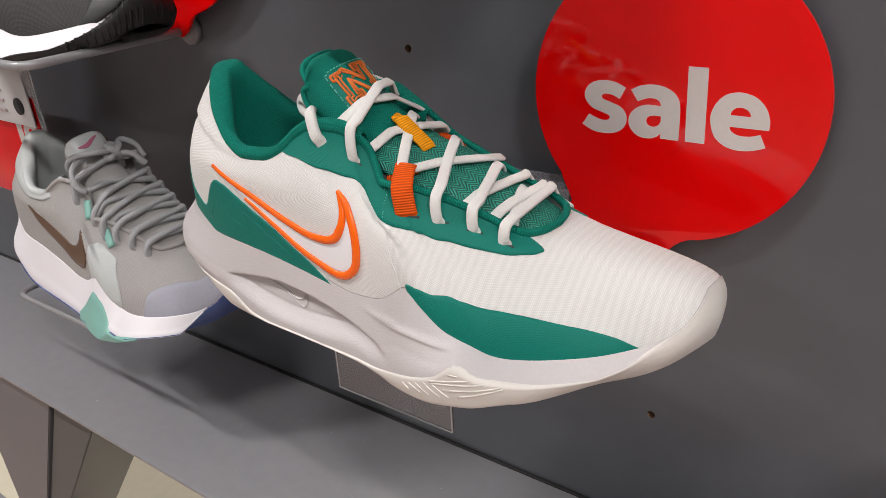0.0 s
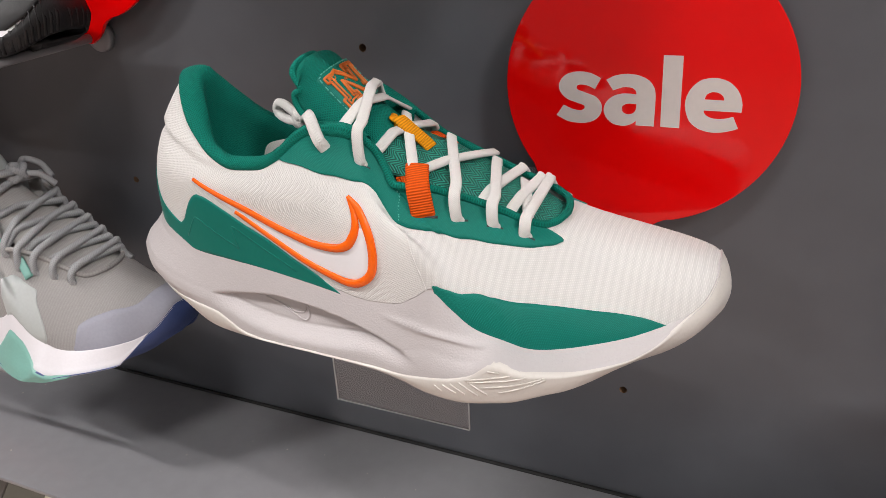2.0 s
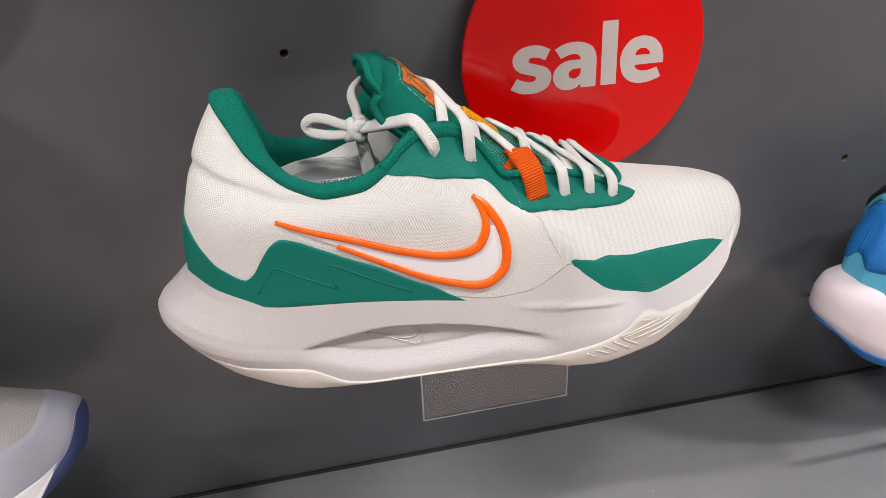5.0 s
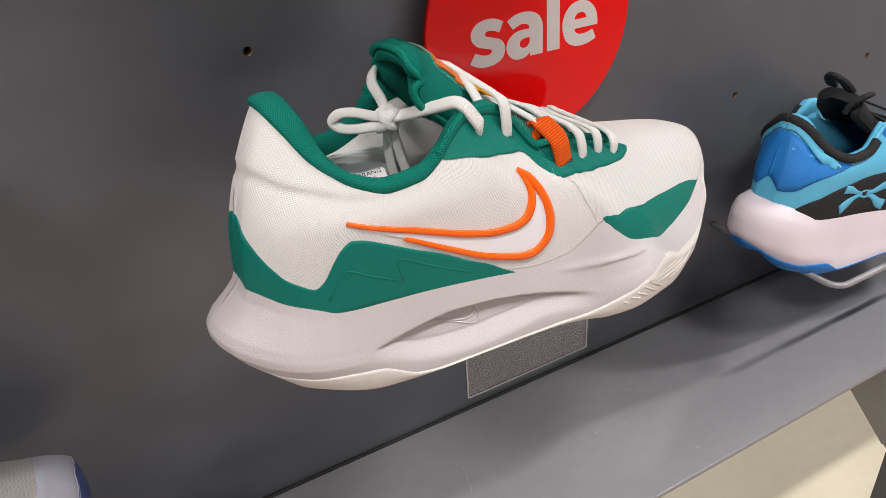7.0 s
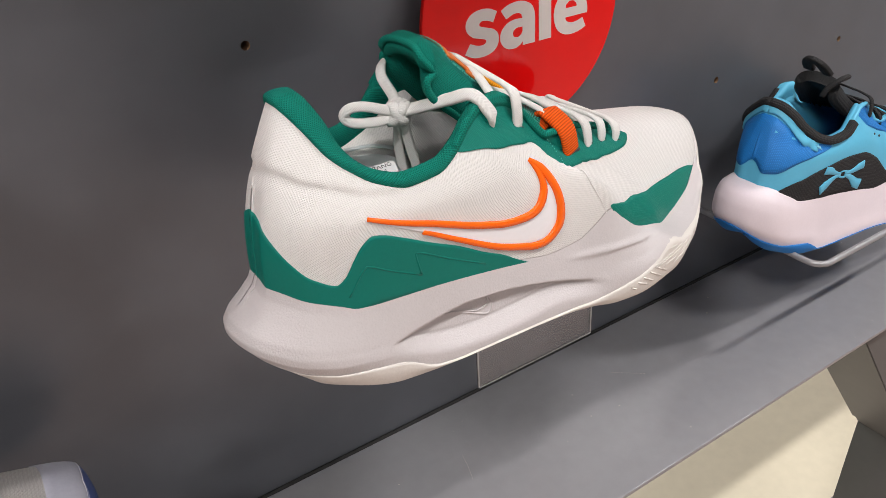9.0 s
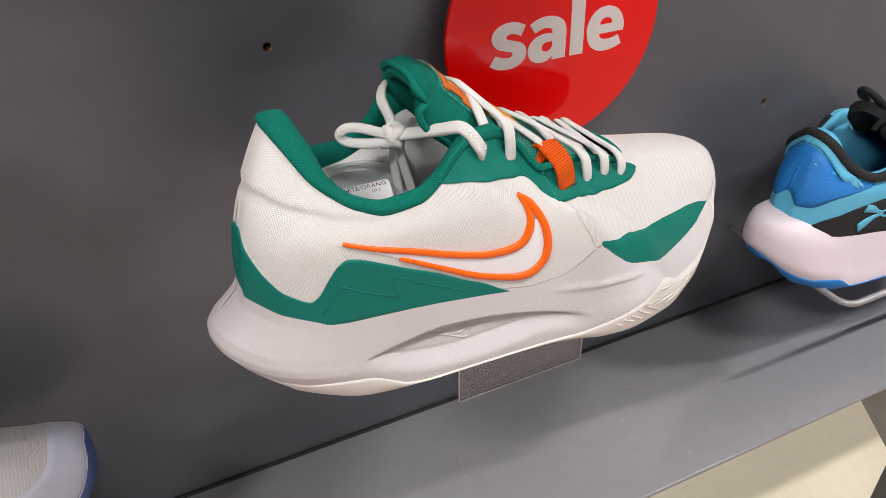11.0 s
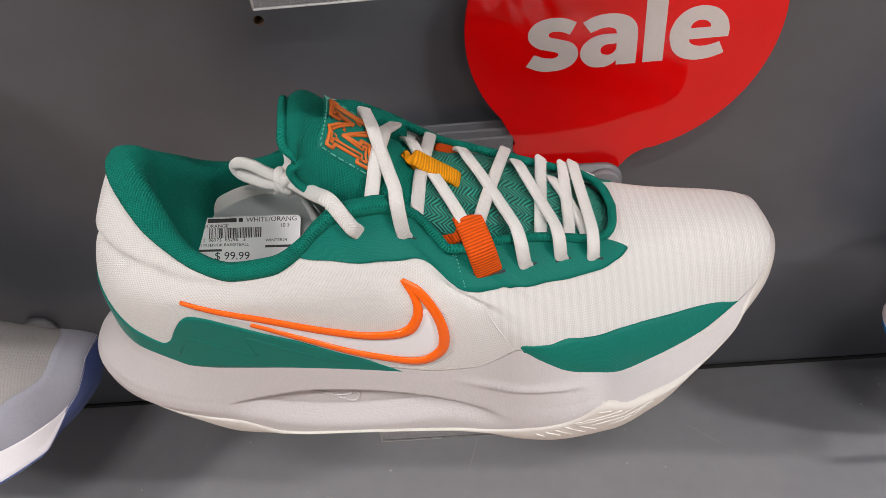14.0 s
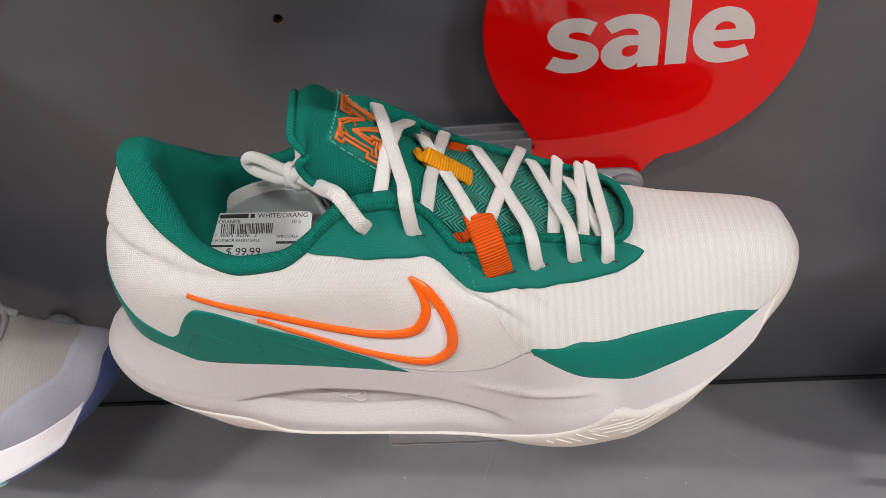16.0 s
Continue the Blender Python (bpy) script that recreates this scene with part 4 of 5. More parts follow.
def crossing(lat, x_edge, far, half=.0027, lift_by=.0012, thick=.0010):
    """A lace from an outer eyelet (v, r), or from under the outer throat edge (None), over the tongue to a place on the inner side: a point, or x on the inner throat edge."""
    if lat:
        v, r = lat
        start, head = skin(v, 1, r + .015, .0002), [skin(v, 1, r - .012, -.0022), skin(v, 1, r + .002, -.0003)]
    else:
        ve = throat_v(x_edge)
        start, head = open_point(ve, 1) + np.array([0, .0012, -.0010]), [open_point(ve, 1) + np.array([0, .0034, -.0036])]
    if np.isscalar(far):
        vf = throat_v(far)
        far = open_point(vf, -1) + np.array([0, 0, .0032])
        tail, n2 = [skin(vf, -1, .93, .0014), skin(vf, -1, .80, .0006)], skin_normal(vf, -1, .9)
    else:
        far = np.array(far)
        tail, n2 = [far + (0, .0030, -.0022), far + (0, .0050, -.0060)], np.array([.2, .5, .8])
    p, nrm = taut(start, far, .0007)
    p = p + nrm * ((lift_by - .0007) * np.clip(np.linspace(0, 6, len(p)), 0, 1))[:, None]
    if lat:
        p = np.insert(p, 1, p[0] * .45 + p[1] * .55 + np.array([0, -.0016, 0]), 0)
        p[2] += np.array([0, -.0010, .0003])
        nrm = np.insert(nrm, 1, nrm[0], 0)
    pts = head + list(p) + tail
    nn = [nrm[0]] * len(head) + list(nrm) + [n2] * len(tail)
    return ribbon(pts, nn, half, thick, 4)


EYELETS = [(.055, -.0120, .50), (.0726, -.0203, .60), (.1187, -.0437, .10), (.1333, -.0476, .30), (.1472, -.0526, .30)]
GRID_V, GRID_R = np.linspace(.42, .95, 213), np.linspace(.5, 1, 101)
GRID_P = np.array([[upper_point(float(v), 1, float(r)) for r in GRID_R] for v in GRID_V])


def at_xz(x, z):
    """(v, r) of the outer skin at a place x along the shoe and a height z."""
    i, j = np.unravel_index(((GRID_P[..., 0] - x)**2 + (GRID_P[..., 2] - z)**2).argmin(), GRID_P.shape[:2])
    return float(GRID_V[i]), float(GRID_R[j])


def length_uv(geo):
    """Cloth coordinates that follow the shoe's length, so that bands run straight across it."""
    return geo[0], geo[1], [(float(p[0]) * 1.15, b) for p, (a, b) in zip(geo[0], geo[2])]


def white_green_shoe():
    root = thing("basketball_shoe", .08, -.12, Z0 - .1195, "white basketball shoe with green panels, orange outline and white laces", "shoe", "shoes on the display wall")
    kit = Kit(root, Matrix.Translation((0, 0, Z0)))
    outsole = kit.put("outsole", sole_geo(300, 17, False), M_OUT, "cream rubber outsole")
    mid = kit.put("midsole", sole_geo(440, 52, True), M_MID, "pale grey sculpted foam midsole")
    small = [(.0181, -.0905), (.0270, -.0932), (.0345, -.0958), (.0395, -.0955), (.0412, -.0935), (.0408, -.0905), (.0428, -.0935), (.0432, -.0970), (.0407, -.0994), (.0361, -.0980), (.0293, -.0947), (.0230, -.0922)]
    line = [foam_wall(sole_v(x), 1, z) + np.array([0, -.0002, 0]) for x, z in rounded(small, 4)]
    kit.put("moulded_emblem", tube(np.array(line), .00045, 6), M_MID, "faint moulded outline", parent=mid)
    for x0, z0, x1, z1 in ((.1180, -.1045, .1215, -.1066), (.1222, -.1030, .1285, -.1060), (.1260, -.1015, .1330, -.1057), (.1302, -.0996, .1390, -.1052), (.1355, -.0990, .1435, -.1040), (.1335, -.0980, .1535, -.0918),
                           (.1345, -.0988, .1600, -.0926), (.1410, -.1003, .1675, -.0934), (.1485, -.1017, .1680, -.0942), (.1440, -.0911, .1490, -.0908)):
        rib = []
        for f in np.linspace(0, 1, 7):
            x, z = x0 + (x1 - x0) * f, z0 + (z1 - z0) * f - .0045
            zb, zr, ze = sole_heights(sole_v(x), 1)
            rib.append(rubber_wall(sole_v(x), 1, min(.94, .5 + .45 * max(0, (z - zb - .003) / (zr - zb - .003)))))
        kit.put("tread_rib", tube(np.array(rib), .00045, 6), M_OUT, parent=outsole)
    kit.put("quarter", upper_geo(0, SEAM_V, 72, 30), M_BOOT, "white knit quarter and heel")
    kit.put("toe_box", length_uv(upper_geo(SEAM_V, 1, 60, 30)), M_VAMP, "white ribbed mesh toe box")
    kit.put("collar_lining", lining_geo(.60, 80), M_GKNIT, "green knit collar lining")
    tongue = kit.put("tongue", tongue_geo(.5, 1, 40), M_GKNIT, "green knit padded tongue")
    edge = [tongue_point(s_, .98, -.0022) for s_ in np.linspace(.50, .955, 12)] + [tongue_point(1.0, w, -.002) + tongue_frame(1.0)[1] * .003 for w in (.75, .4, 0, -.4, -.75)] + [tongue_point(s_, -.98, -.0022) for s_ in np.linspace(.955, .50, 12)]
    kit.put("tongue_piping", tube(rounded(edge, 3), .0017, 10), M_GKNIT, "green knit piping", parent=tongue)
    kit.put("tongue_mesh", tongue_geo(0, .52, 30), M_GZIG, "green herringbone tongue mesh")
    heel_hi = pchip([(0, .385), (.021, .391), (.086, .368), (.13, .288), (.172, .198), (.209, .123), (.237, .098), (.248, .125), (.264, .222), (.279, .325), (.289, .367), (.300, .358), (.324, .296), (.354, .213), (.384, .157), (.414, .098), (.436, .065), (.452, .035), (.475, .005)])
    toe_hi = pchip([(.556, .03), (.566, .074), (.60, .20), (.641, .294), (.69, .318), (.734, .316), (.789, .276), (.821, .191), (.836, .09), (.851, .004)])
    eye_lo = pchip([(.438, .985), (.444, .940), (.464, .862), (.486, .793), (.518, .753), (.548, .704), (.560, .694), (.5700, .684), (.5760, .664), (.5790, .610), (.5825, .565), (.589, .552), (.598, .554), (.613, .576), (.628, .600), (.647, .639), (.668, .664), (.699, .674), (.734, .655), (.774, .653), (.812, .687), (.850, .736), (.874, .775), (.8845, .84), (.892, .96)])
    hp = kit.put("heel_panel", patch(0, .475, lambda v: 0, heel_hi, 120, 12, 0, .0005), M_GREENP, "green moulded heel panel")
    for side in (1, -1):
        kit.put("toe_panel", patch(.562, .85, lambda v: 0, toe_hi if side > 0 else (lambda v: float(toe_hi(v)) * 2.4), 60, 10, side, .0005), M_GREEN, "green coated forefoot panel")
        kit.put("eyestay", patch(.438, .892, eye_lo, lambda v: 1.0, 120, 14, side, .0006), M_GREEN, "green coated eyestay panel")
        kit.put("throat_binding", tube([open_point(.44 + .56 * i / 110, side) + np.array([0, 0, .0010]) for i in range(111)], .0019, 10), M_GKNIT, "green knit binding")
        if side > 0:
            kit.put("moulded_line", stroke([(.252, .058), (.273, .161), (.281, .172), (.302, .133), (.340, .072)], 1, .0004, .00045, n=4), M_GREENP, parent=hp)
            kit.put("moulded_line", stroke([(.340, .072), (.335, .165), (.340, .176), (.372, .110), (.414, .049)], 1, .0004, .00045, n=4), M_GREENP, parent=hp)
    # the emblem on the outer side
    top = [(.283, .589), (.326, .440), (.358, .347), (.387, .282), (.417, .239), (.440, .215), (.464, .225), (.481, .270), (.493, .343), (.503, .419), (.512, .513), (.520, .627)]
    low = [(.520, .627), (.523, .551), (.519, .425), (.514, .313), (.509, .225), (.503, .159), (.491, .108), (.478, .086), (.461, .083), (.431, .107), (.403, .155), (.373, .219), (.345, .301)]
    kit.put("emblem_outline", stroke(top, 1, .0004, [.0009, .0013, .0015, .0016, .0017, .0018, .0020, .0022, .0022, .0019, .0014, .0009]), M_ORANGE, "raised glossy orange outline")
    kit.put("emblem_outline", stroke(low, 1, .0005, [.0009, .0018, .0020, .0021, .0022, .0022, .0021, .0020, .0018, .0016, .0014, .0012, .0010]), M_ORANGE, "raised glossy orange outline")
    hi_f = pchip([q for q in top[:10]] + [(.510, .42), (.517, .40)])
    lo_f = pchip([(.283, .580), (.315, .420)] + [q for q in low[::-1]][:5] + [(.478, .086), (.491, .108), (.503, .159), (.509, .225), (.514, .313), (.517, .38)])
    kit.put("emblem_fill", patch(.285, .516, lo_f, hi_f, 70, 8, 1, .0004), M_PRINT, "smooth white film")
    # seam and eyelets
    kit.put("seam", stroke([(float(SEAM_V(r)), r) for r in (.02, .12, .25, .36, .45, .53)], 1, .0001, .0003, n=4), M_BOOT)
    a, b = upper_point(.655, 1, .97), upper_point(.591, 1, .57)
    for k in range(12):
        f = (k + .2) / 12
        q = [a + (b - a) * (f + d) for d in (0, .03)]
        q = [skin(*at_xz(p[0], p[2])[:1], 1, at_xz(p[0], p[2])[1], .0009) for p in q]
        kit.put("eyestay_stitch", tube(np.array([q[0], q[0] * .5 + q[1] * .5, q[1] + 1e-6]), .00025, 5), M_GSTITCH, "pale green stitch")
    # slots aren't cut: near-black beads paint the dark inside of each opening
    kit.put("eyelet", stroke([(.526, .917), (.532, .912), (.539, .905)], 1, .0002, .0009, n=3, flat=.5), M_INK, "dark lace slot")
    for x, z, slope in EYELETS[1:]:
        a, b, c = at_xz(x - .0034, z + .0034 * slope), at_xz(x, z), at_xz(x + .0034, z - .0034 * slope)
        kit.put("eyelet", stroke([a, b, c], 1, .0002, .0009, n=3, flat=.5), M_INK, "dark lace slot")
        rim = [at_xz(x + .0042 * math.cos(t), z - .0042 * slope * math.cos(t) + .0013 * math.sin(t)) for t in np.linspace(math.pi, 2 * math.pi, 7)]
        kit.put("eyelet_rim", stroke(rim, 1, .0004, .00026, n=3), M_EDGE)
    # laces
    for xe, far in ((.1453, (.1326, -.0850, -.0437)), (.1367, .1395), (.1243, .1297), (.0767, (.0820, -.0800, -.0190)), (.061, (.0682, -.0785, -.0128))):
        kit.put("lace", crossing(None, xe, far), M_LACE, "flat white lace")
    for k, far, up_by in ((4, .1433, .0026), (3, (.1165, -.0815, -.0388), .0026), (2, (.0932, -.0848, -.0262), .0024), (1, (.0571, -.0905, .0030), .0022)):
        kit.put("lace", crossing(at_xz(*EYELETS[k][:2]), 0, far, lift_by=up_by), M_LACE, "flat white lace")
    # orange strap on the outer side, its twin on the inner side, and the amber tongue loop
    s0 = skin(*at_xz(.1030, -.0411)[:1], 1, at_xz(.1030, -.0411)[1], -.0006)
    n0 = np.array([.08, -.72, .69])
    s3 = np.array([.0970, -.1320, -.0225])
    mid_p = s0 * .5 + s3 * .5 + n0 * .0046
    kit.put("strap", ribbon([s0, s0 * .85 + mid_p * .15 + n0 * .0010, mid_p, s3, s3 + np.array([-.001, .003, .0002]), s3 + np.array([-.002, .005, -.003])], [n0, n0, n0, n0, np.array([.1, .3, .9]), np.array([0, .9, .3])], .0056, .0014), M_OWEB, "orange webbing strap")
    # strap slot likewise drawn as a near-black bead for its dark inside
    kit.put("eyelet", stroke([at_xz(.0968, -.0402), at_xz(.1030, -.0416), at_xz(.1092, -.0420)], 1, .0004, .0007, n=3, flat=.5), M_INK, "dark strap slot")
    m0 = [np.array([.0905, -.0765, -.0300]), np.array([.0900, -.0795, -.0262]), np.array([.0895, -.0830, -.0245]), np.array([.0885, -.0875, -.0238]), np.array([.0885, -.0890, -.0262])]
    kit.put("strap", ribbon(m0, [np.array([.25, .8, .5]), np.array([.3, .5, .8]), np.array([.35, -.1, .9]), np.array([.35, -.4, .9]), np.array([.2, -.9, .2])], .0060, .0014), M_OWEB, "orange webbing strap")
    for start, far in ((s3 + np.array([.003, .0015, -.0012]), open_point(throat_v(.114), -1) + np.array([0, 0, .0032])), (s3 + np.array([-.003, .0015, -.0008]), np.array([.0719, -.0905, -.0128]))):
        p, nrm = taut(start, far, .0015)
        kit.put("lace", ribbon(p, nrm, .0026, .0010, 4), M_LACE, "flat white lace")
    e0 = s3 + np.array([-.0015, .0012, -.0040])
    kit.put("strap_end", ribbon([e0, e0 + np.array([-.004, -.0010, -.0012]), e0 + np.array([-.0085, -.0022, -.0036])], [n0, n0, n0], .0030, .0012), M_OWEB, "short folded end of the strap")
    tab = [over_tongue(.0745, -.1065, .0005)[0], over_tongue(.0742, -.1075, .0036)[0], over_tongue(.0780, -.1080, .0042)[0], over_tongue(.086, -.1078, .0030)[0], over_tongue(.0905, -.1076, .0016)[0], over_tongue(.0925, -.1076, .0004)[0]]
    kit.put("tongue_loop", ribbon(tab, [over_tongue(q[0], q[1])[1] + np.array([0, -.2, 0]) for q in tab], .0043, .0012), M_YWEB, "amber webbing loop")
    # woven label with a block monogram
    on_label = lambda a, b, h: tongue_point(.7347 + .0839 * a - .0043 * b, .0234 + .514 * b - .0174 * a, h)     # a: -1..1 up the tongue, b: -1..1 to the outer side
    verts = [on_label(-1 + 2 * i / 11, -1 + 2 * j / 11, .0010 if 0 < i < 11 and 0 < j < 11 else -.0003) for i in range(12) for j in range(12)]
    label = kit.put("tongue_label", (verts, grid_faces(12, 12), grid_uv(verts, 12, 12)), M_GREEN, "smooth green woven label")
    block = [(-.86, -1), (-.14, -1), (-.14, -.58), (-.30, -.58), (-.30, .16), (.26, -1), (.74, -1), (.74, .58), (.88, .58), (.88, 1), (.16, 1), (.16, .58), (.30, .58), (.30, -.14), (-.26, 1), (-.86, 1), (-.86, .58), (-.72, .58), (-.72, -.58), (-.86, -.58)]
    stitch = [(-.90 + 1.8 * f, b, 1) for b in (-.9, .9) for f in np.linspace(0, .96, 15)] + [(a, -.9 + 1.8 * f, 0) for a in (-.9, .9) for f in np.linspace(0, .96, 15)]
    for a, b, up_way in stitch:
        q, t = on_label(a, b, .0014), on_label(a + .065 * up_way, b + .065 * (1 - up_way), .0014)
        kit.put("stitch", tube(np.array([q, q * .5 + t * .5, t]), .00032, 5), M_GSTITCH, parent=label)
    def inset(poly, d):
        """The outline moved inwards by d."""
        out, k = [], len(poly)
        for i in range(k):
            p, q, r = (np.array(poly[(i + e) % k], float) for e in (-1, 0, 1))
            u, w = (q - p) / np.linalg.norm(q - p), (r - q) / np.linalg.norm(r - q)
            n1, n2 = np.array([-u[1], u[0]]), np.array([-w[1], w[0]])
            m = n1 + n2
            out.append(q + m / max(.35, m @ m / 2) * d)
        return out

    for d, rad in ((0, .00072), (.13, .00052)):
        poly, pts = inset(block, d), []
        for k in range(len(poly)):
            (a, b), (c, e) = poly[k], poly[(k + 1) % len(poly)]
            pts += [(a + (c - a) * f, b + (e - b) * f) for f in (.02, .35, .67, .98)]
        line = np.array([on_label(.72 * b - .02, -.86 * a + .04, .0014) for a, b in pts])
        kit.put("monogram", tube(line, rad, 6, closed=True), M_OTHREAD, "orange embroidered outline", parent=label)
    for a, b in ((.38, .45), (.12, .10), (-.10, -.22), (-.38, -.42)):
        mark = [on_label(a - .05, b + .05, .0012), on_label(a + .05, b + .03, .0012), on_label(a - .04, b - .02, .0012), on_label(a + .05, b - .05, .0012)]
        kit.put("monogram_mark", tube(np.array(mark), .00032, 6), M_OTHREAD, "tiny orange embroidered mark", parent=label)
    # the knot, two loops and the tails behind the tongue
    kn = np.array([.0265, -.1127, -.0094])
    bow = [skin(.534, 1, .885, -.0022), skin(.532, 1, .910, .0006), skin(.531, 1, .95, .0030), np.array([.0478, -.1395, .0008]), np.array([.041, -.1320, -.0015]), np.array([.034, -.1225, -.0055]), kn]
    nn = [skin_normal(.532, 1, .90)] * 2 + [np.array([-.2, -.6, .8])] * 5
    kit.put("lace", ribbon(bow, nn, .0029, .0015), M_LACE, "white lace to the knot")
    loop = [kn, kn + (-.007, .0015, .0026), kn + (-.014, .0050, .0046), kn + (-.0195, .0078, .0042), kn + (-.0222, .0090, .0012), kn + (-.0200, .0080, -.0020), kn + (-.0140, .0050, -.0030), kn + (-.0070, .0010, -.0022), kn]
    kit.put("lace_loop", ribbon(loop, [np.array([-.25, -.85, .45])] * 9, .0023, .0016), M_LACE, "white lace loop")
    back = [kn, kn + (.001, .006, .006), kn + (.000, .013, .013), kn + (.006, .022, .016), skin(.50, -1, .99, .004), skin(.508, -1, .87, .001)]
    kit.put("lace", ribbon(back, [np.array([-.8, -.2, .5])] * 6, .0025, .0013), M_LACE, "white lace over the inner side")
    for dx, dy in ((.006, .001), (.003, .004)):
        tail = [kn, kn + (dx * .5, dy, -.008), kn + (dx, dy * 2, -.020), kn + (dx * 1.6, dy * 2, -.034)]
        kit.put("lace_tail", ribbon(tail, [np.array([-.7, -.7, .1])] * 4, .0024, .0012), M_LACE, "white lace tail")
    knot = [kn + np.array([.0032 * math.cos(a) * (1 + .3 * math.sin(2.5 * a)), .0032 * math.sin(a), .0034 * math.sin(1.5 * a)]) for a in np.linspace(0, 4 * math.pi, 28, endpoint=False)]
    kit.put("knot", tube(np.array(knot), .0026, 10, closed=True), M_LACE, "tight white knot")
    # insole, clear insert and price label
    pl = [open_point(v, s) for s in (1, -1) for v in ([.02 + .5 * i / 20 for i in range(21)] if s > 0 else [.52 - .5 * i / 20 for i in range(21)])]
    fl = [(q[0] * .9 + .001, -.113 + (q[1] + .113) * .78, -.058) for q in pl]
    kit.put("insole", (fl, [tuple(range(len(fl)))]), M_GKNIT, "green insole", smooth=False)
    return kit


white_green_shoe()


def price_label():
    tl, tr = Vector((-.0278, -.0961, -.0406)), Vector((.0262, -.1056, -.0348))
    ex = (tr - tl).normalized()
    dn = Vector((-.07, -.79, -.61))
    dn = (dn - ex * dn.dot(ex)).normalized()
    ez = ex.cross(-dn).normalized()
    m = Matrix.Translation(tl + Vector((0, 0, Z0))) @ Matrix((ex, -dn, ez)).transposed().to_4x4()
    insert = thing("plastic_insert", .0, -.11, Z0 - .056, "milky clear plastic insert inside the shoe", "insert")
    sheet, faces = [], []
    for i in range(17):
        for j in range(9):
            a, b = -1 + 2 * i / 16, j / 8
            half = .039 * math.sqrt(max(.15, 1 - (1 - b)**4 * .75))
            p = m @ Vector((.026 + a * half, .013 - .044 * b, -.0015 - .006 * a * a - .004 * max(0, 1 - b * 6)))
            sheet.append(tuple(p))
    part("sheet", (sheet, grid_faces(17, 9)), M_PLASTIC, insert)
    rim = [m @ Vector((.026 + a * .0395, .0132 - .010 * abs(a)**4, -.002 - .006 * a * a)) for a in np.linspace(-1, 1, 25)]
    part("rim", tube(np.array([tuple(q) for q in rim]), .0009, 8), M_PLASTIC, insert)
    label = thing("price_label", .0, -.105, Z0 - .045, "white printed price label on the clear insert in the shoe", "label")
    pts = [(x, y) for x, y in ((0, -.0015), (.0015, 0), (.0530, 0), (.0545, -.0015), (.0545, -.0285), (.0530, -.030), (.0015, -.030), (0, -.0285))]
    n = len(pts)
    verts = [tuple(m @ Vector((x, y * .80, z))) for z in (0, .0003) for x, y in pts]
    part("paper", (verts, [tuple(range(n)), tuple(range(2 * n - 1, n - 1, -1))] + [(i, (i + 1) % n, n + (i + 1) % n, n + i) for i in range(n)]), M_PAPER, label, smooth=False)

    def print_text(body, size, x, y):
        cu = bpy.data.curves.new("print", "FONT")
        cu.body, cu.size, cu.extrude, cu.resolution_u = body, size, .00003, 3
        ob = new("print", cu)
        me = bpy.data.meshes.new_from_object(ob.evaluated_get(bpy.context.evaluated_depsgraph_get()))
        bpy.data.objects.remove(ob)
        me.transform(Matrix.Translation(-base_of(label)) @ m @ Matrix.Translation((x, y * .80 + .0010, .00036)) @ Matrix.Diagonal((1, .85, 1, 1)))
        me.materials.append(M_INK)
        o = new("print", me)
        o.parent = label

    def print_bar(x0, x1, y0, y1):
        y0, y1 = y0 * .80 + .0010, y1 * .80 + .0010
        v = [tuple(m @ Vector((x, y, z))) for z in (.00031, .0004) for x, y in ((x0, y0), (x1, y0), (x1, y1), (x0, y1))]
        part("print_bar", (v, [(0, 1, 2, 3), (4, 5, 6, 7), (0, 1, 5, 4), (1, 2, 6, 5), (2, 3, 7, 6), (3, 0, 4, 7)]), M_INK, label, smooth=False)

    print_text("WHITE/ORANG", .0034, .0290, -.0043)
    print_text("10 5", .0026, .045, -.0075)
    print_text("WHITE/ORANGE", .0026, .0012, -.0070)
    print_text("910301 M SENIOR BASKETBALL", .0021, .0020, -.0172)
    print_text("1  96975  85296   3", .0026, .0085, -.0146)
    print_text("WINTER24", .0021, .0385, -.0152)
    print_text("$ 99.99", .0056, .0145, -.0245)
    for x0, x1, y0, y1 in ((.003, .0095, -.0042, -.0020), (.0105, .0245, -.0042, -.0020), (.0255, .0275, -.0042, -.0020), (.002, .018, -.0200, -.0188), (.0385, .052, -.0184, -.0171)):
        print_bar(x0, x1, y0, y1)
    rng = random.Random(5)
    x = .0115
    while x < .036:
        w = rng.choice((.0002, .0003, .0005, .0007))
        print_bar(x, x + w, -.0128, -.0072)
        x += w + rng.choice((.0003, .0004, .0006))


price_label()


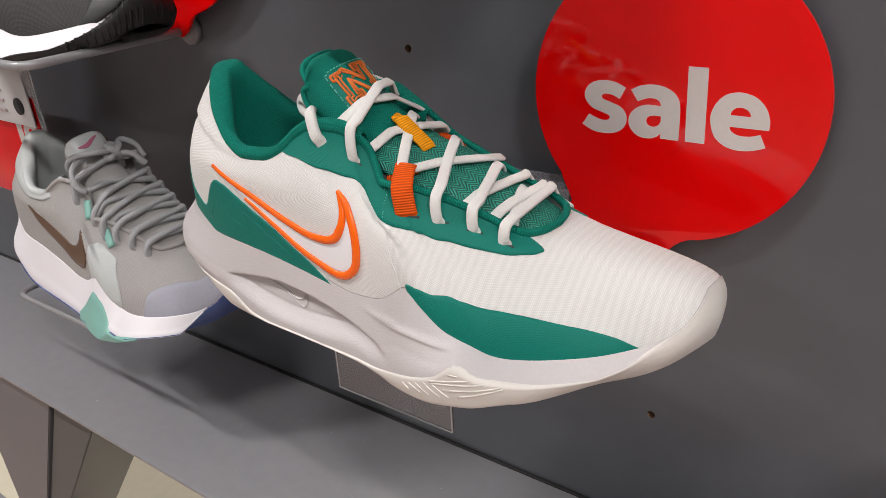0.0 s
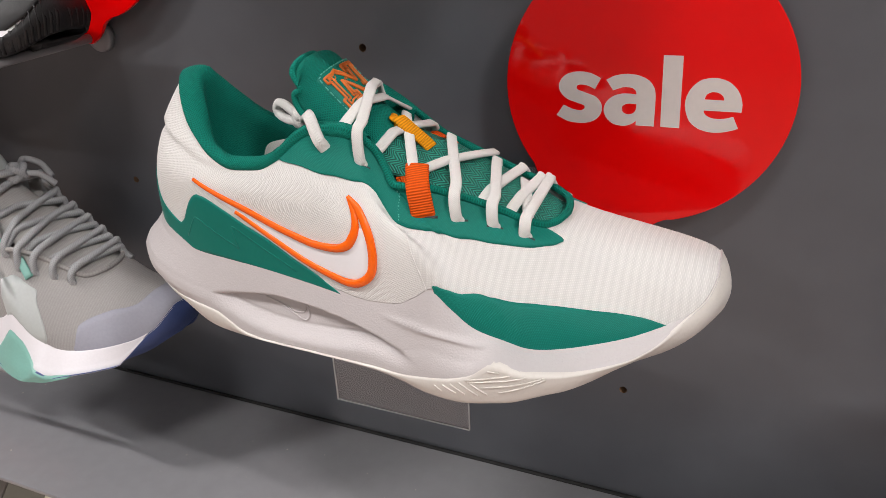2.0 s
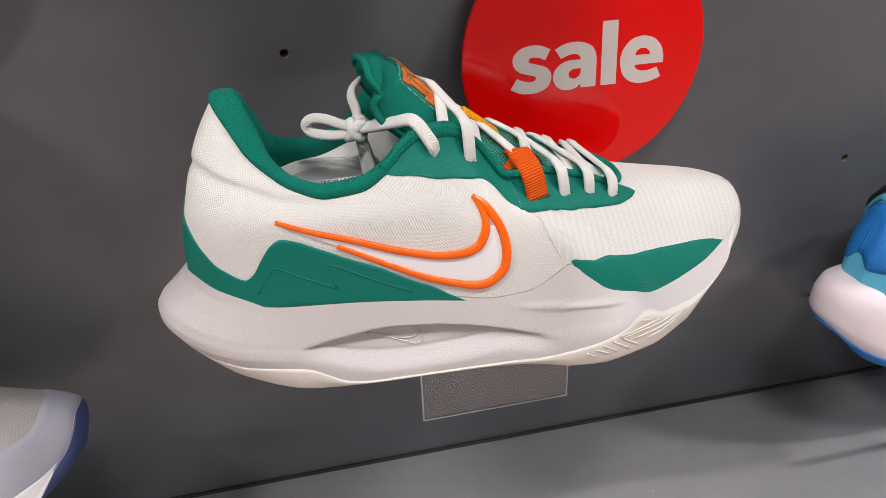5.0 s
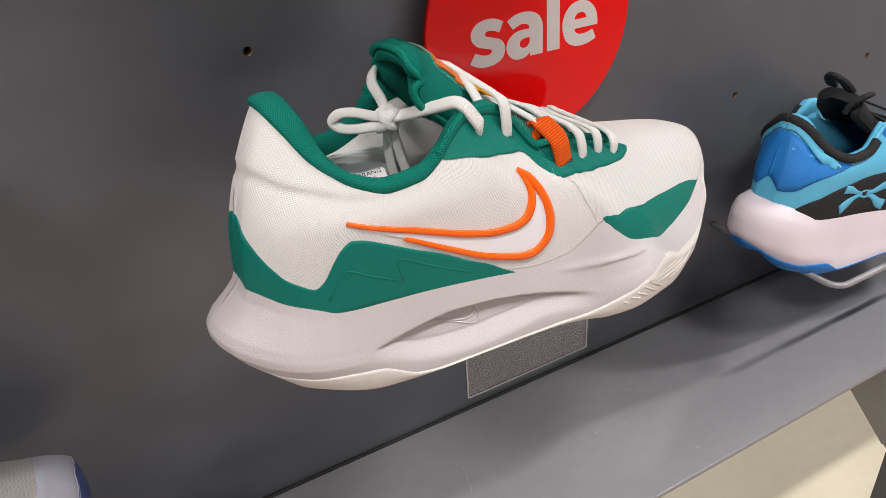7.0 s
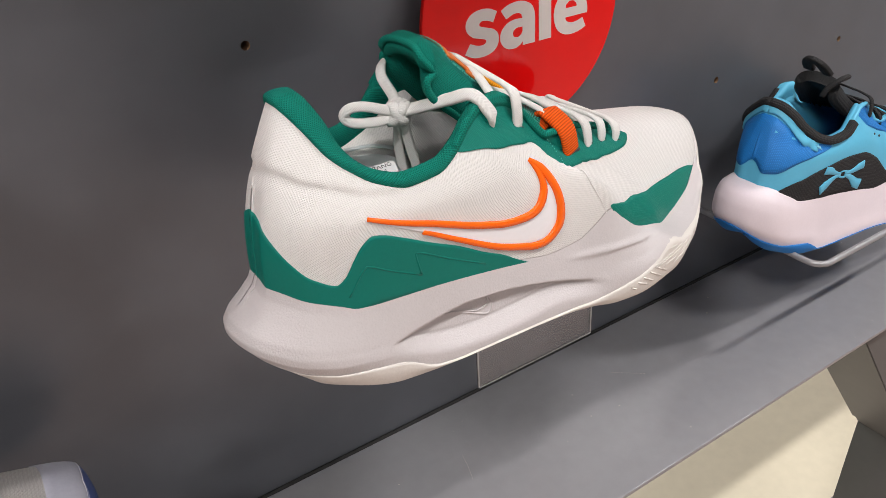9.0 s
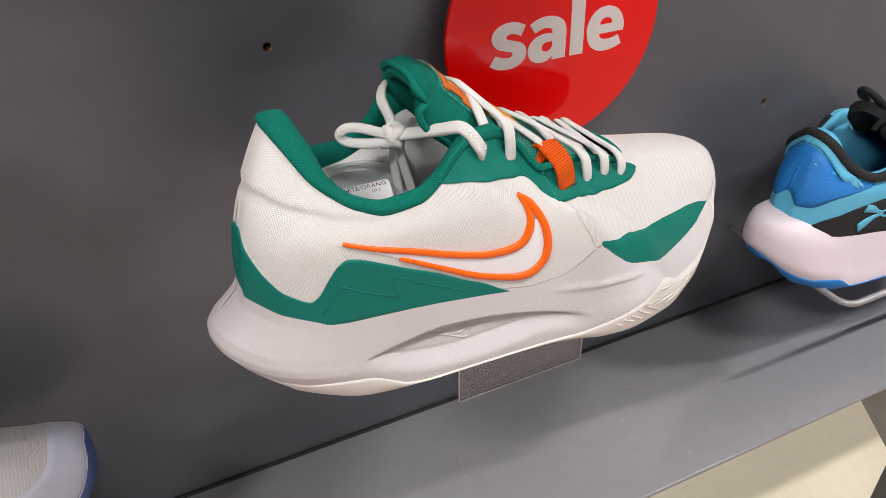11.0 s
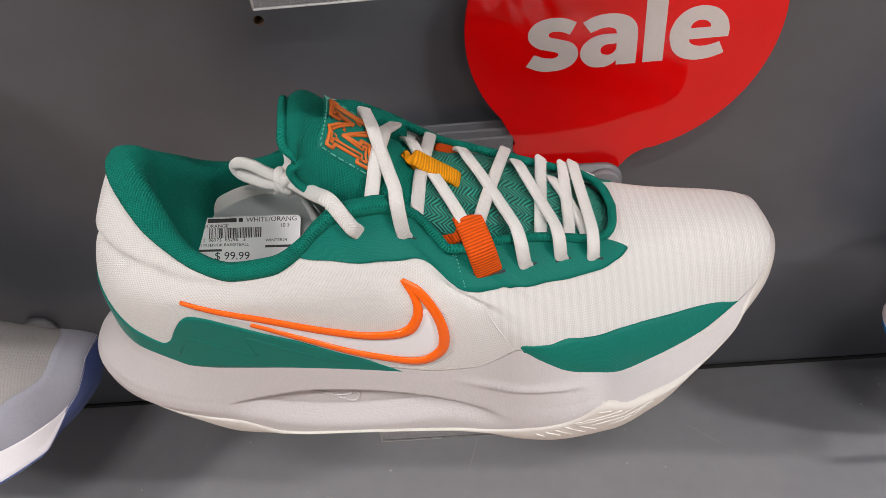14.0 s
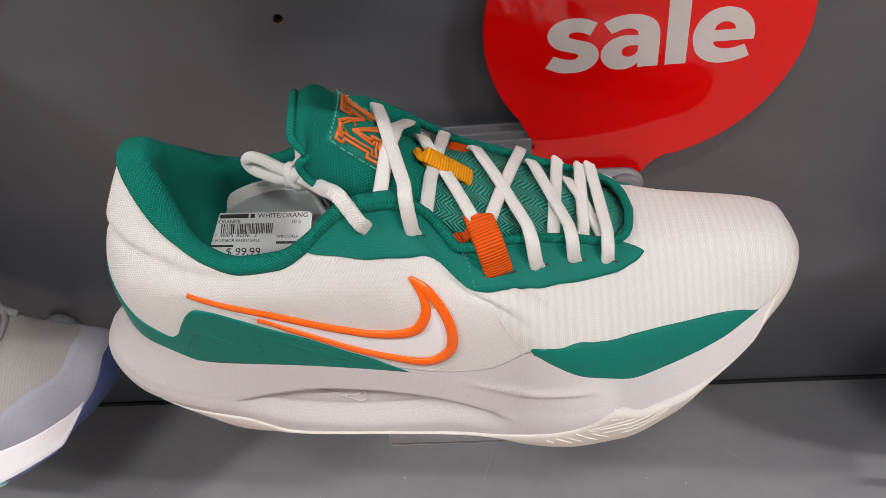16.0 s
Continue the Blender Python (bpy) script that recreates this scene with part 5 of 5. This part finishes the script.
# ---- the other shoes on the wall ----
def other_shoe(label, m, sole, foam, quarter, toe, lining, lace, extras, low=1.0, cord=.0025, slim=.40, rubber=lambda x, zb, zr, ze: zr, tongue_to=1.0, tongue=None, flare=(0, 0, .14, .50, .83, 1)):
    root = thing("sneaker", m.translation.x + .08, m.translation.y - .12, m.translation.z - .1195, label, "shoe", "shoes on the display wall")
    kit = Kit(root, m)
    kit.low = low
    RUBBER["top"], RUBBER["flare"], RUBBER["hollow"] = rubber, flare, 0
    kit.put("outsole", sole_geo(180, 17, False), sole)
    kit.put("midsole", sole_geo(180, 18, True), foam)
    kit.put("quarter", upper_geo(0, SEAM_V, 44, 20), quarter)
    kit.put("toe_box", length_uv(upper_geo(SEAM_V, 1, 40, 20)), toe)
    kit.put("collar_lining", lining_geo(.53, 40), lining)
    kit.put("tongue", tongue_geo(0, tongue_to, 40), tongue or lining)
    for side in (1, -1):
        kit.put("throat_binding", stroke([(.44 + .56 * i / 22, 1.0) for i in range(23)], side, .001, .002, n=2, flat=1.0), quarter)
    for xe, xf in ((.140, .149), (.124, .134), (.107, .117), (.090, .100), (.073, .083)):
        kit.put("lace", crossing(None, xe, xf, cord, .0016, cord * slim), lace)
    for lat, xf in (((.80, .74), .143), ((.755, .755), .126), ((.715, .76), .109), ((.675, .77), .092), ((.625, .77), .076), ((.565, .80), .060)):
        kit.put("lace", crossing(lat, 0, xf, cord, .0042, cord * slim), lace)
    extras(kit)
    return kit


def pitched(toe, degrees, size):
    """The pose of a shoe whose toe tip lies at a place by the wall, with its heel raised by some degrees."""
    return Matrix.Translation((toe[0], toe[1], toe[2] + Z0)) @ pose(0, 0, 0, 0, degrees, 0) @ Matrix.Diagonal((*size, 1)) @ Matrix.Translation((-.239, .0954, .0738))


def grey_extras(kit):
    fill = pchip([(.325, .590), (.399, .435), (.459, .325), (.485, .310), (.507, .329), (.532, .413), (.553, .540)])
    base = pchip([(.325, .580), (.369, .295), (.428, .208), (.493, .140), (.520, .135), (.538, .18), (.548, .30), (.554, .520)])
    kit.put("emblem", patch(.327, .553, base, fill, 36, 6, 1, .0006), M_BROWN, "brown metallic emblem")
    kit.put("side_panel", patch(.545, .69, pchip([(.545, 0), (.62, 0), (.645, .06), (.665, .43), (.69, .595)]), pchip([(.545, .15), (.565, .35), (.590, .488), (.629, .600), (.66, .61), (.69, .60)]), 30, 8, 1, .0006), M_SILVER, "silvery green side panel")
    kit.put("toe_cap", patch(.705, 1, lambda v: 0, pchip([(.705, .04), (.745, .317), (.80, .42), (.85, .455), (.943, .40), (1, .40)]), 40, 8, 0, .0005), M_GREYS, "lilac grey suede toe cap")
    verts = []
    crest = pchip([(.505, .10), (.53, .45), (.56, .72), (.59, .74), (.63, .45), (.67, .22), (.71, .10)])
    for i in range(34):
        v = .505 + .205 * i / 33
        zb, zr, ze = sole_heights(v, 1)
        o = sole_out(v, 1) * (.0011 if 0 < i < 33 else -.001)
        for j in range(11):
            z = zb + .001 + (ze - zb) * float(crest(v)) * j / 10
            q = foam_wall(v, 1, z) if z > zr else rubber_wall(v, 1, min(.94, .5 + .45 * max(0, (z - zb - .003) / (zr - zb - .003))))
            k = -1.2 if j == 10 else 1
            verts.append((q[0] + o[0] * k, q[1] + o[1] * k, z))
    kit.put("shank_plate", (verts, grid_faces(34, 11)), M_MINT, "mint green plate")
    lab = [tongue_point(.74 + .235 * i / 7, -.8 + 1.6 * j / 7, .0012 if 0 < i < 7 and 0 < j < 7 else -.0003) for i in range(8) for j in range(8)]
    kit.put("tongue_label", (lab, grid_faces(8, 8)), M_SILVER, "silvery tongue label")
    mark = [tongue_point(.80, .35, .0016), tongue_point(.795, .1, .0016), tongue_point(.83, -.15, .0016), tongue_point(.90, -.55, .0016)]
    kit.put("label_mark", tube(rounded(mark, 5), np.interp(np.linspace(0, 1, 16), (0, .3, 1), (.0006, .0022, .0005)), 8, flat=.2, normals=np.array([tongue_frame(.85)[3]] * 16)), M_ROSE, "faded pink curved mark")
    kit.put("heel_tape", patch(0, .45, pchip([(0, .80), (.2, .82), (.45, .90)]), lambda v: 1.0, 30, 5, 1, .0012), M_SILVER, "silvery padded collar")
    for v, r in ((.69, .80), (.60, .84)):
        kit.put("lace_keeper", stroke([(v, r - .10), (v + .004, r), (v + .008, r + .10)], 1, .0022, .0032, n=3, flat=.5), M_MINT, "mint lace keeper")
    kn = np.array([.066, -.100, .0115])
    knot = [kn + np.array([.0052 * math.cos(a), .0060 * math.sin(a), .0045 * math.sin(1.5 * a)]) for a in np.linspace(0, 4 * math.pi, 28, endpoint=False)]
    kit.put("knot", tube(np.array(knot), .0030, 10, closed=True), M_GREYL, "grey lace knot")
    for ends in ([(.0, -.006, .001), (-.006, -.020, .001), (-.004, -.036, -.006), (.008, -.041, -.016), (.014, -.036, -.022)], [(.002, -.005, .002), (.004, -.018, .005), (-.008, -.032, .002), (-.016, -.034, -.008), (-.012, -.030, -.018)],
                 [(-.001, .004, .002), (-.010, .014, .004), (-.004, .024, -.002), (.006, .026, -.012)], [(.002, .003, -.002), (.010, .012, -.004), (.018, .020, -.014)]):
        kit.put("lace_loop", tube(rounded([kn] + [kn + np.array(q) for q in ends], 6), .0025, 10), M_GREYL, "round grey lace")


def blue_extras(kit):
    kit.put("heel_panel", patch(0, .335, pchip([(0, .30), (.03, .285), (.113, .182), (.15, .205), (.186, .264), (.250, .473), (.335, .87)]), pchip([(0, .83), (.1, .86), (.2, .90), (.335, .93)]), 60, 8, 0, .0006), M_BLUE, "bright blue mesh heel panel")
    for side in (1, -1):
        kit.put("side_panel", patch(.172, .535, lambda v: 0, pchip([(.172, .01), (.25, .152), (.326, .272), (.405, .362), (.435, .345), (.46, .28), (.493, .19), (.535, .02)]), 60, 8, side, .0006), M_BLACKK, "black side panel")
        kit.put("pull_tape", stroke([(0, .90), (.05, .925), (.10, .93), (.15, .925), (.20, .905), (.235, .880), (.275, .830)], side, .0010, .0042, n=5, flat=.28), M_SKY, "sky blue heel tape")
        for k in range(5):
            f = (k - 2) * .0016
            kit.put("tape_stitch", stroke([(.262 + f, .875 - f * 9), (.272 + f, .850 - f * 9), (.284 + f, .815 - f * 9)], side, .0024, .00025, n=2), M_SKYT, "pale stitching")
        kit.put("collar", stroke([(.46 * i / 12, .985) for i in range(13)], side, .0012, .0040, n=3, flat=.8), M_BLACKK, "black padded collar")
    for path, r in (([(.318, .055), (.335, .085), (.352, .115), (.372, .135)], (.0040, .0036, .0020, .0011)), ([(.322, .225), (.338, .205), (.354, .165), (.372, .140)], (.0040, .0036, .0020, .0011)), ([(.438, .050), (.422, .065), (.405, .105), (.385, .130)], (.0040, .0036, .0020, .0011)), ([(.437, .195), (.424, .180), (.405, .150), (.385, .138)], (.0040, .0036, .0020, .0011)), ([(.365, .150), (.380, .162), (.396, .152)], (.0008, .0009, .0008)), ([(.365, .128), (.380, .112), (.396, .122)], (.0008, .0009, .0008))):
        kit.put("emblem", stroke(path, 1, .0009, list(r), n=4, flat=.2), M_SKY, "sky blue emblem")
    kit.put("eyestay", patch(.50, .80, pchip([(.50, .80), (.56, .55), (.7, .62), (.80, .75)]), lambda v: 1.0, 40, 8, 1, .0008), M_BLUE, "blue eyestay")
    # uncut holes: small near-black beads paint their dark insides
    for a in ((.50, .62), (.515, .56), (.53, .66)):
        kit.put("vent_hole", stroke([(a[0] - .003, a[1]), a, (a[0] + .003, a[1])], 1, .0003, .0010, n=2, flat=.3), M_INK, "dark vent hole")
    # a padded pull loop on the tongue and the loose lace beside it
    c, along, across, n = tongue_frame(.90)
    loop = [c + along * .010 + across * .008, c + along * .022 + across * .006 + n * .004, c + along * .028 + n * .006, c + along * .022 - across * .006 + n * .004, c + along * .010 - across * .008]
    kit.put("tongue_loop", tube(rounded(loop, 6), .0048, 10, flat=.5), M_BLACKK, "black tongue pull loop")
    kn = tongue_point(.70, .1, .006)
    kit.put("lace_loop", tube(rounded([kn, kn + (-.010, -.012, .010), kn + (-.026, -.016, .012), kn + (-.034, -.012, .004), kn + (-.036, -.010, -.004)], 6), .0024, 8), M_BLACKK, "loose black lace")


def black_extras(kit):
    kit.put("toe_cap", patch(.80, 1, lambda v: 0, pchip([(.80, .03), (.88, .30), (1, .36)]), 30, 8, 0, .0012), M_BLACKR, "black rubber toe cap")
    for side in (1, -1):
        for i in range(12):
            v = .78 + .018 * i
            lug = [rubber_wall(v, side, .45), rubber_wall(v + .004, side, .7), rubber_wall(v + .009, side, .94)]
            kit.put("lug", tube(np.array(lug), .0013, 6, flat=.6), M_BLACKR)


other_shoe("grey knit sneaker with brown emblem and mint plate", pitched((-.138, -.061, -.186), 7, (.80, .97, .98)), M_NAVY, M_FOAMW, M_GREYK, M_GREYK, M_SILVER, M_GREYL, grey_extras, tongue=M_GREYK, cord=.0025, slim=.9, rubber=lambda x, zb, zr, ze: zr - .012 if x < .2 else zr - .012 * max(0, (.225 - x) / .025))
other_shoe("sky blue and black sneaker with a pale lilac sole", pitched((.662, -.036, -.203), 3, (1.06, 1.0, 1.15)), M_BLUE, M_FOAMP, M_SKY, M_SKY, M_SKY, M_BLACKK, blue_extras, .73, rubber=lambda x, zb, zr, ze: zr - .003, flare=(.15, 0, 0, .04, .25, 1), tongue_to=.93, tongue=M_BLACKK)
other_shoe("charcoal knit sneaker with white foam and black sole", Matrix.Translation((-.418, .037, Z0 + .1100)), M_BLACKR, M_FOAMW, M_CHARC, M_CHARC, M_BLACKK, M_BLACKK, black_extras, rubber=lambda x, zb, zr, ze: zb + .005 + (ze - .006 - zb) * min(1, max(0, (x - .19) / .042)))
# last shoe: inferred from the shade below it, sized to shape that shade
other_shoe("pale grey sneaker on the clear shelf above", Matrix.Translation((-.018, -.008, Z0 + .228)) @ Matrix.Diagonal((.84, .90, .93, 1)), M_FOAMW, M_FOAMW, M_GREYS, M_GREYK, M_GREYS, M_GREYL, lambda kit: None)
